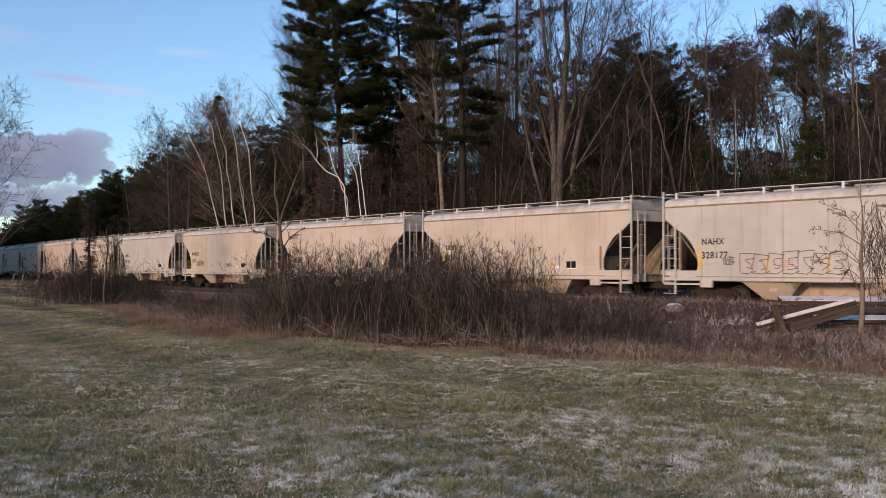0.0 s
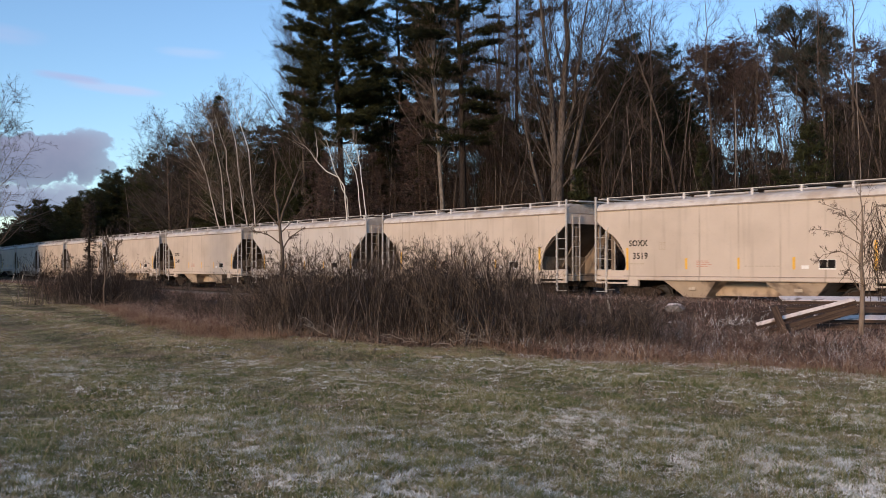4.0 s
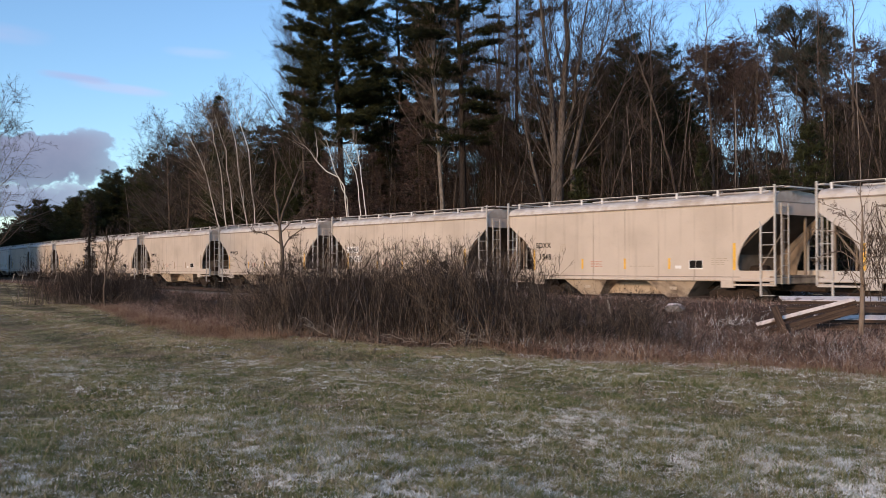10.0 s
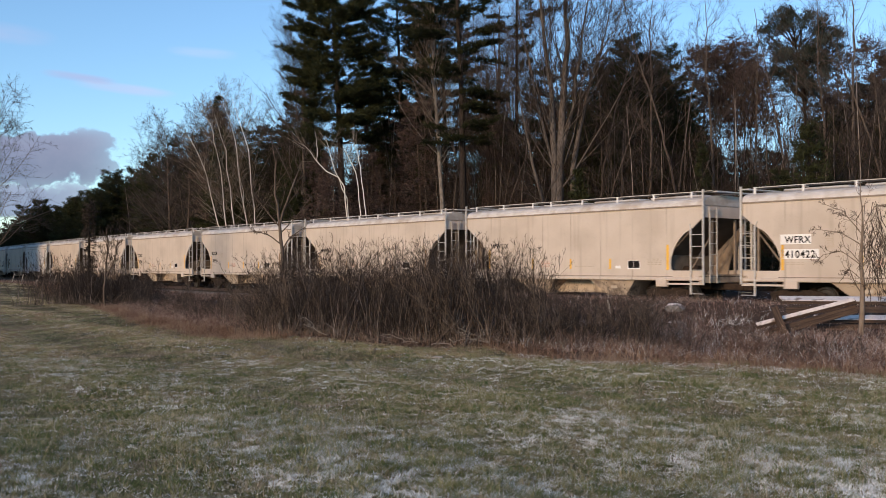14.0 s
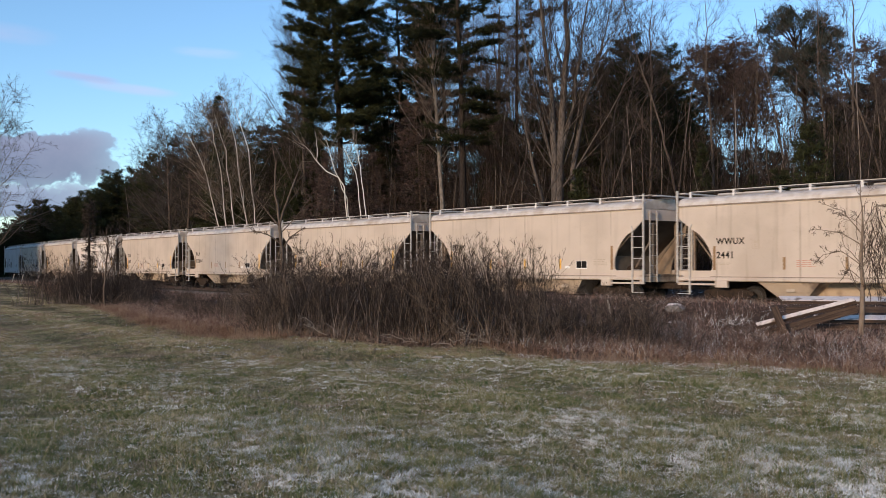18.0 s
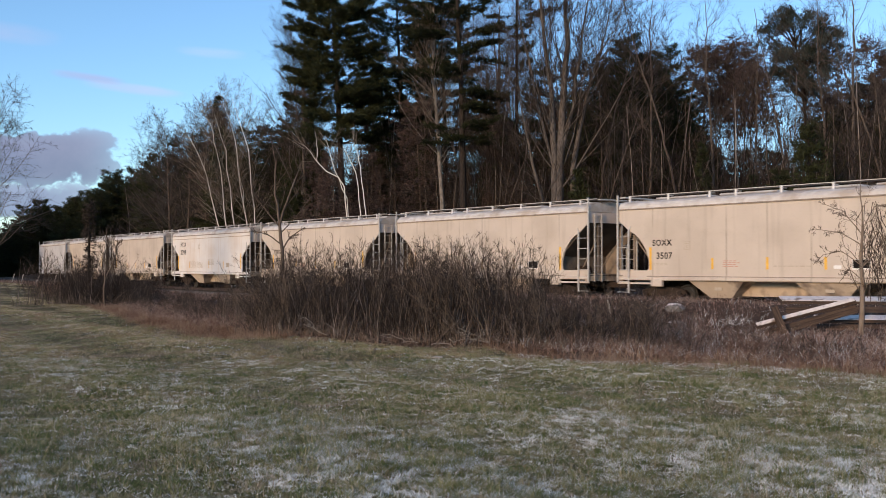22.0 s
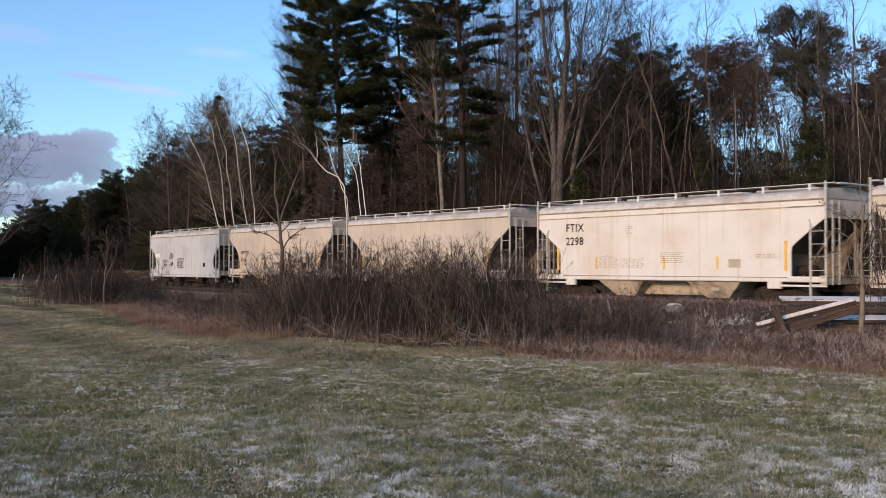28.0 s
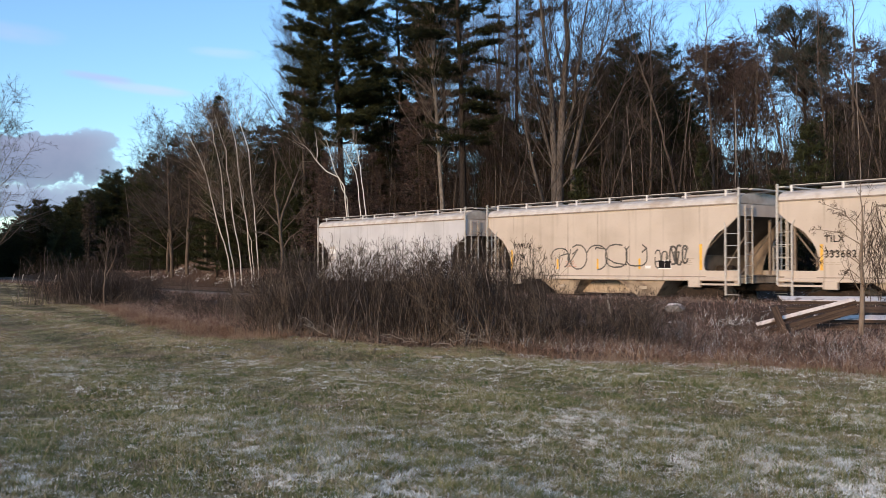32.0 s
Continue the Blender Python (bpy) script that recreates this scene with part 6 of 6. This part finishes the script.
def weeds():
    g = np.random.default_rng(21)
    n = 150000
    x = g.uniform(-30, 22, n)
    y = lawn_edge(x) + np.abs(g.normal(0, 1, n)) * 9 * np.where(x > 1, 1.0, 0.45)
    d = side_of_track(x, y)
    keep = (d < -2.5) & (np.abs(x) < 0.5 * y + 1) & ~((x > 6.9) & (x < 9.2) & (y > 22) & (y < 26.2) & (g.random(n) < 0.6))
    p = np.stack([x, y], 1)[keep]
    p = p[~((p[:, 0] > -3.6) & (p[:, 0] < 0.9) & (p[:, 1] - lawn_edge(p[:, 0]) < 3) & (g.random(len(p)) < 0.8))]
    edge = (p[:, 1] - lawn_edge(p[:, 0])) < 1.2
    q = p[~edge]
    hump = 0.20 + 0.14 * np.sin(q[:, 0] * 1.9 + 1.5 * np.sin(q[:, 1] * 0.8)) * np.sin(q[:, 1] * 1.3 + 0.7 * q[:, 0]) + 0.05 * np.sin(q[:, 0] * 5.1 + q[:, 1] * 3)
    blade_field("dead_weeds", q, np.clip(hump, 0.06, 1), 0.016, 2.4, M_WEED, "tangled red-brown dead weeds", "weeds", 5)
    tall = p[~edge][::3]
    blade_field("weed_stalks", tall, 0.34 * g.random(len(tall)) + 0.08, 0.010, 0.6, M_WEED, "upright dry brown weed stalks", "weeds", 15)
    blade_field("frosted_weeds", p[~edge & (p[:, 0] > 0.8)][3::8] + 0.04, 0.22, 0.014, 2.0, M_FROST, "frost-whitened dead weeds", "weeds", 16)
    blade_field("straw_grass", p[edge], 0.08 + 0.2 * g.random(int(edge.sum())), 0.012, 1.0, M_STRAW, "dry straw-coloured grass at the lawn's edge", "grass", 6)
    n = 26000
    x = g.uniform(-26, 16, n)
    x = x[~((x > -3.6) & (x < 0.9) & (g.random(n) < 0.75))]
    fringe = np.stack([x, lawn_edge(x) - np.abs(g.normal(0, 0.55, len(x)))], 1)
    blade_field("edge_grass", fringe[np.abs(x) < 0.5 * fringe[:, 1]], 0.05 + 0.12 * g.random(int((np.abs(x) < 0.5 * fringe[:, 1]).sum())), 0.011, 1.2, M_STRAW, "thin withered grass where lawn meets weeds", "grass", 61)
    n = 5200
    x = g.uniform(1.5, 8.5, n)
    rim = np.stack([x, lawn_edge(x) - 0.1 - np.abs(g.normal(0, 0.6, n))], 1)
    blade_field("frosted_edge_grass", rim, 0.035, 0.016, 1.8, M_FROST, "short grass white with frost at the lawn's edge", "grass", 62)
    n = 100000
    u = np.where(g.random(n) < 0.55, g.uniform(-10, 110, n), g.uniform(80, 200, n))
    o = NEAR_SIDE - g.uniform(2.3, 11, n)
    h = np.interp(u, _us, _h)
    q = np.stack([np.interp(u, _us, _x) + np.cos(h) * o, np.interp(u, _us, _y) + np.sin(h) * o], 1)
    q = q[q[:, 1] > lawn_edge(q[:, 0]) + 1]
    blade_field("trackside_weeds", q, np.interp(q[:, 1], [60, 120], [0.06, 0.22]) + 0.22 * g.random(len(q)), np.interp(q[:, 1], [50, 140], [0.016, 0.045]), 1.9, M_WEED, "dead brown weeds beside the ballast", "weeds", 8)
    n = 22000
    u = g.uniform(-12, 120, n)
    o = g.uniform(4.5, 14, n) + NEAR_SIDE
    h = np.interp(u, _us, _h)
    q = np.stack([np.interp(u, _us, _x) + np.cos(h) * o, np.interp(u, _us, _y) + np.sin(h) * o], 1)
    blade_field("bank_grass", q, 0.1 + 0.3 * g.random(n), 0.03, 1.2, M_WEED, "dead brown grass on the bank behind the line", "grass", 7)
    n = 34000
    b, y = g.uniform(-0.32, -0.165, n), g.uniform(66, 108, n)
    q = np.stack([b * y, y], 1)
    q = q[(side_of_track(q[:, 0], q[:, 1]) > 5.6) & (side_of_track(q[:, 0], q[:, 1]) < 14)]
    blade_field("tall_bank_grass", q, np.interp(q[:, 0] / q[:, 1], [-0.27, -0.23], [0.12, 0.25]) * (1 + 1.6 * g.random(len(q))), 0.03, 0.9, M_WEED, "tall dead red-brown grass behind the line", "grass", 71)
    n = 60000
    b, y = g.uniform(-0.318, -0.16, n), g.uniform(60, 112, n)
    q = np.stack([b * y, y], 1)
    d = side_of_track(q[:, 0], q[:, 1])
    clump = np.sin(q[:, 0] * 2.1 + 1.4 * np.sin(q[:, 1] * 0.9)) * np.sin(q[:, 1] * 1.1 + 0.8 * q[:, 0]) + 0.6 * np.sin(q[:, 0] * 5.3 - q[:, 1] * 0.7)
    wood_floor = (d > 7) & (d < 30) & (b < -0.225) & (clump > 0.1)
    shoulder = (d > 3.1) & (d < 6.0) & (clump > -0.35)
    q = q[(wood_floor & (g.random(n) < 0.22)) | (shoulder & (g.random(n) < 0.3))]
    blade_field("frosted_litter", q, 0.06, 0.13, 1.8, M_FROST, "fallen leaves and stones crusted with thin snow", "litter", 72)


weeds()


# ---- timber, posts and stones ----
def beam(name, a, b, w, h, material, parent=None, snow=False, label="", roll=0.0):
    a, b = Vector(a), Vector(b)
    ln = (b - a).length
    q = (b - a).to_track_quat("X", "Z").to_matrix().to_4x4() @ pose(0, 0, 0, roll, 0, 0)
    ob = part(name, Shape().box(0, ln, -w / 2, w / 2, -h, 0, min(w, h) * 0.08).mesh(name), material, parent, label, at=Matrix.Translation(a) @ q)
    if snow:
        part("snow", Shape().box(0.02, ln - 0.02, -w * 0.46, w * 0.46, 0.002, 0.03, 0.012).mesh("snow"), M_SNOW, ob, "thin layer of snow")
    return ob


def timber_pile():
    root = new("timber_stack")
    beam("plank", (8.05, 26.0, 0.10), (10.6, 26.0, 0.76), 0.15, 0.08, M_WOOD, root, True, roll=32)
    beam("plank", (8.15, 26.12, -0.08), (10.65, 26.12, 0.62), 0.10, 0.22, M_WOOD, root)
    beam("plank", (9.2, 27.6, 0.72), (14.0, 27.2, 0.70), 0.45, 0.07, M_WOOD, root, True, roll=15)
    beam("plank", (9.3, 27.4, 0.52), (14.0, 27.0, 0.52), 0.10, 0.16, M_WOOD, root)
    beam("plank", (9.9, 26.9, 0.24), (14.0, 26.6, 0.24), 0.42, 0.07, M_WOOD, root, True, roll=15)
    beam("plank", (9.9, 26.75, 0.08), (14.0, 26.45, 0.08), 0.10, 0.16, M_WOOD, root)
    beam("post", (8.95, 25.75, -0.5), (8.5, 25.75, 0.62), 0.16, 0.16, M_WOOD, root)
    beam("post", (10.95, 27.3, -0.5), (10.95, 27.3, 0.62), 0.15, 0.15, M_WOOD, root)
    beam("post", (13.4, 27.0, -0.5), (13.4, 27.0, 0.6), 0.15, 0.15, M_WOOD, root)
    tagged(root, "collapsed stack of brown planks topped with snow", "timber")


timber_pile()
for x, y, lean in ((-44.5, 104, 0.35), (-40.2, 96, 0.3), (-36.5, 90, 0.6), (-31.5, 81, 0.5)):
    ob = new("fence_post", Shape().rod((0, 0, -0.2), (lean, 0, 1.0), 0.05, 7, 0.045).mesh("fence_post"))
    ob.data.materials.append(M_POST)
    ob.location = (x, y, z_at(x, y))
    tagged(ob, "leaning weathered wooden fence post in dead grass", "post", "leaning fence posts")


def stone(x, y, size, seed, snow, label):
    rng, bm = random.Random(seed), bmesh.new()
    bmesh.ops.create_icosphere(bm, subdivisions=2, radius=size)
    for q in bm.verts:
        q.co *= rng.uniform(0.82, 1.12)
        q.co.z *= 0.6 if snow else 0.28
    me = bpy.data.meshes.new("stone")
    bm.to_mesh(me)
    bm.free()
    root = tagged(part("stone", me, M_STONE if snow else M_POST), label, "stone")
    root.location = (x, y, z_at(x, y) + size * (0.25 if snow else 0.12))
    if snow:
        bm = bmesh.new()
        bmesh.ops.create_icosphere(bm, subdivisions=2, radius=size * 0.9)
        for q in bm.verts:
            q.co.z = q.co.z * 0.22 + size * 0.36
            q.co.x *= rng.uniform(0.55, 1.0)
            q.co.y *= rng.uniform(0.55, 1.0)
        me = bpy.data.meshes.new("snow")
        bm.to_mesh(me)
        bm.free()
        part("snow", me, M_SNOW, root, "cap of snow")


stone(7.6, 33.2, 0.33, 1, True, "grey stone capped with snow among weeds")
stone(6.6, 28.6, 0.30, 2, True, "grey stone with snow in dead weeds")
# a pale patch of the lawn, made from a flattened stone shape
stone(-0.1, 18.1, 0.10, 3, False, "small flat pale patch lying in the lawn")


def dead_wood():
    rng = random.Random(71)
    for k in range(60):
        x = rng.uniform(-4.2, 1.2)
        y = lawn_edge(x) + rng.uniform(-0.1, 1.3)
        a = rng.uniform(-0.5, 0.5) + (0 if rng.random() < 0.5 else math.pi)
        pts = limb(rng, (0, 0, 0.05), norm((math.cos(a), math.sin(a) * 0.5, rng.uniform(0.02, 0.7))), rng.uniform(0.3, 0.9), 0.010, 6, 0.3, -0.02, 0.4)
        root = part("fallen_branch", tubes("fallen_branch", [pts] + twigs(rng, [pts], 2, (4, 3), 0.45, (0.4, 0.9), 0.03, 0.005), 5), M_TWIG_PALE if k % 4 else M_BIRCH_LIMB)
        root.location = (x, y, z_at(x, y) + 0.02)
        tagged(root, "pale dead branch fallen under the brush", "branch", "fallen branches", "")
    for k in range(14):
        x, y = -25.5 + rng.gauss(0, 2.4), 92 + rng.gauss(0, 3.0)
        a, ln = rng.uniform(-1.4, 1.4), rng.uniform(0.8, 2.4)
        trunk = limb(rng, (0, 0, 0.06), norm((math.cos(a), math.sin(a), rng.uniform(-0.02, 0.35))), ln, 0.06, 6, 0.12, -0.02, 0.6)
        root = part("fallen_log", tubes("fallen_log", [trunk] + twigs(rng, [trunk], 1, (5,), 0.4, (0.5, 1.0), 0.05, 0.02), 6), M_BARK)
        root.location = (x, y, z_at(x, y) + 0.03)
        tagged(root, "fallen grey limb on the wood floor", "log", "fallen logs")
    stake = new("stake", Shape().rod((0, 0, -0.1), (-0.14, 0, 0.75), 0.03, 7, 0.035).mesh("stake"))
    stake.data.materials.append(M_POST)
    stake.location = (5.2, 31.0, z_at(5.2, 31.0))
    tagged(stake, "short pale wooden stake in weeds", "stake")


dead_wood()


# ---- clouds, far off and drifting ----
def cloud(name, x0, x1, z0, z1, colour, glow, scale, lo, hi, y, seed, label, tilt=0.0, body=0.6, fleck=0.8):
    """A thin far sheet whose outline dissolves into the sky."""
    w, h = (x1 - x0) / 2, (z1 - z0) / 2
    me = mesh_of(name, [(-w, 0, -h), (w, 0, -h), (w, 0, h), (-w, 0, h)], [(0, 1, 2, 3)])
    m = bpy.data.materials.new(name)
    m.use_nodes = True
    n, link = m.node_tree.nodes, m.node_tree.links.new
    n.remove(n["Principled BSDF"])
    tc, tx, mp = n.new("ShaderNodeTexCoord"), n.new("ShaderNodeTexNoise"), n.new("ShaderNodeMapping")
    mp.inputs["Scale"].default_value, mp.inputs["Location"].default_value = scale, (seed, seed * 0.7, 0)
    link(tc.outputs["Generated"], mp.inputs["Vector"])
    link(mp.outputs[0], tx.inputs["Vector"])
    tx.inputs["Scale"].default_value, tx.inputs["Detail"].default_value, tx.inputs["Roughness"].default_value = 1.0, 6, 0.55
    sep = n.new("ShaderNodeSeparateXYZ")
    link(tc.outputs["Generated"], sep.inputs[0])

    def math_node(op, a, b):
        q = n.new("ShaderNodeMath")
        q.operation = op
        for i, s in enumerate((a, b)):
            if isinstance(s, (int, float)):
                q.inputs[i].default_value = s
            else:
                link(s, q.inputs[i])
        return q.outputs[0]

    ex = math_node("MULTIPLY", math_node("SUBTRACT", sep.outputs["X"], 0.5), 2)
    ez = math_node("MULTIPLY", math_node("SUBTRACT", sep.outputs["Z"], 0.5), 2)
    fall = math_node("SUBTRACT", 1, math_node("ADD", math_node("POWER", math_node("ABSOLUTE", ex, 0), 3), math_node("POWER", math_node("ABSOLUTE", ez, 0), 2.4)))
    v = math_node("ADD", math_node("MULTIPLY", fall, body), math_node("MULTIPLY", tx.outputs["Fac"], fleck))
    rp = n.new("ShaderNodeMapRange")
    rp.interpolation_type = "SMOOTHSTEP"
    rp.inputs["From Min"].default_value, rp.inputs["From Max"].default_value = lo, hi
    link(v, rp.inputs["Value"])
    em, tr, mx, ramp = n.new("ShaderNodeEmission"), n.new("ShaderNodeBsdfTransparent"), n.new("ShaderNodeMixShader"), n.new("ShaderNodeValToRGB")
    ramp.color_ramp.elements[0].color, ramp.color_ramp.elements[1].color = (*colour[0], 1), (*colour[1], 1)
    ramp.color_ramp.elements[0].position, ramp.color_ramp.elements[1].position = 0.3, 0.75
    link(math_node("ADD", math_node("MULTIPLY", sep.outputs["Z"], 0.5), math_node("MULTIPLY", tx.outputs["Fac"], 0.5)), ramp.inputs["Fac"])
    link(ramp.outputs["Color"], em.inputs["Color"])
    em.inputs["Strength"].default_value = glow
    fade = math_node("MULTIPLY", math_node("SUBTRACT", 1, math_node("POWER", math_node("ABSOLUTE", ex, 0), 6)), math_node("SUBTRACT", 1, math_node("POWER", math_node("ABSOLUTE", ez, 0), 6)))
    keep = math_node("MULTIPLY", math_node("MULTIPLY", rp.outputs[0], fade), 0.9)
    link(keep, mx.inputs["Fac"])
    link(tr.outputs[0], mx.inputs[1])
    link(em.outputs[0], mx.inputs[2])
    link(mx.outputs[0], n["Material Output"].inputs["Surface"])
    ob = part(name, me, m)
    ob.location, ob.rotation_euler = ((x0 + x1) / 2, y, (z0 + z1) / 2), (0, radians(tilt), 0)
    ob.visible_shadow = False
    return tagged(ob, label, "cloud", "clouds of the evening sky", "structure")


PX = 2500 / 1787      # metres per thousandth-scale step at the clouds' distance


def sky_box(x0, x1, y0, y1):
    return (x0 - 784) * PX, (x1 - 784) * PX, EYE + (472.5 - y1) * PX, EYE + (472.5 - y0) * PX


CLOUDS = [
    (cloud("backdrop_cloud_bank", *sky_box(-260, 240, 220, 342), ((0.105, 0.125, 0.215), (0.165, 0.17, 0.265)), 1.0, (9, 1, 2.6), 0.74, 0.90, 2500, 3.1, "purple-grey cloud bank low in the sky", 0, 0.5, 1.3), 12),
    (cloud("backdrop_cloud_bank", *sky_box(-260, 195, 318, 392), ((0.13, 0.17, 0.29), (0.18, 0.21, 0.33)), 1.0, (8, 1, 1.8), 0.68, 0.95, 2510, 7.7, "blue-grey cloud low over the trees", 0, 0.5, 1.3), 12),
    (cloud("backdrop_cloud_streak", *sky_box(60, 310, 139, 169), ((0.44, 0.34, 0.46), (0.50, 0.37, 0.47)), 1.0, (1.6, 1, 1.2), 0.60, 1.75, 2520, 2.2, "thin pink evening cloud streak", 7, 0.8, 0.5), 60),
    (cloud("backdrop_cloud_streak", *sky_box(10, 200, 120, 146), ((0.24, 0.29, 0.50), (0.27, 0.30, 0.50)), 1.0, (1.6, 1, 1.2), 0.62, 1.3, 2525, 4.6, "faint lavender cloud streak", 8, 0.8, 0.5), 60),
    (cloud("backdrop_cloud_streak", *sky_box(230, 415, 72, 104), ((0.36, 0.42, 0.60), (0.40, 0.44, 0.60)), 1.0, (2, 1, 1.4), 0.62, 1.9, 2530, 5.0, "faint pale cloud streak", 4, 0.8, 0.5), 66),
    (cloud("backdrop_cloud_streak", *sky_box(-150, 110, 20, 80), ((0.34, 0.34, 0.52), (0.38, 0.35, 0.52)), 1.0, (2, 1, 1.4), 0.62, 1.9, 2540, 9.0, "faint pink cloud streak", 8, 0.8, 0.5), 40),
]


def motions():
    """The train rolls past, its wheels turn, the clouds drift."""
    for k, car in enumerate(CARS):
        walk(car, [(float(t), car_pose(k, t)) for t in range(0, 33, 2)])
        wheels = [o for o in car.children_recursive if o.name.startswith("wheelset")]
        for o in wheels:
            x = o.location.x
            walk(o, [(i / 15, pose(x, 0, 0.46, 0, math.degrees(run(i / 15) / 0.46), 0)) for i in range(481)])
    for ob, shift in CLOUDS:
        first = ob.matrix_basis.copy()
        walk(ob, [(0.0, first), (32.0, Matrix.Translation((shift * PX, 0, 0)) @ first)])


motions()
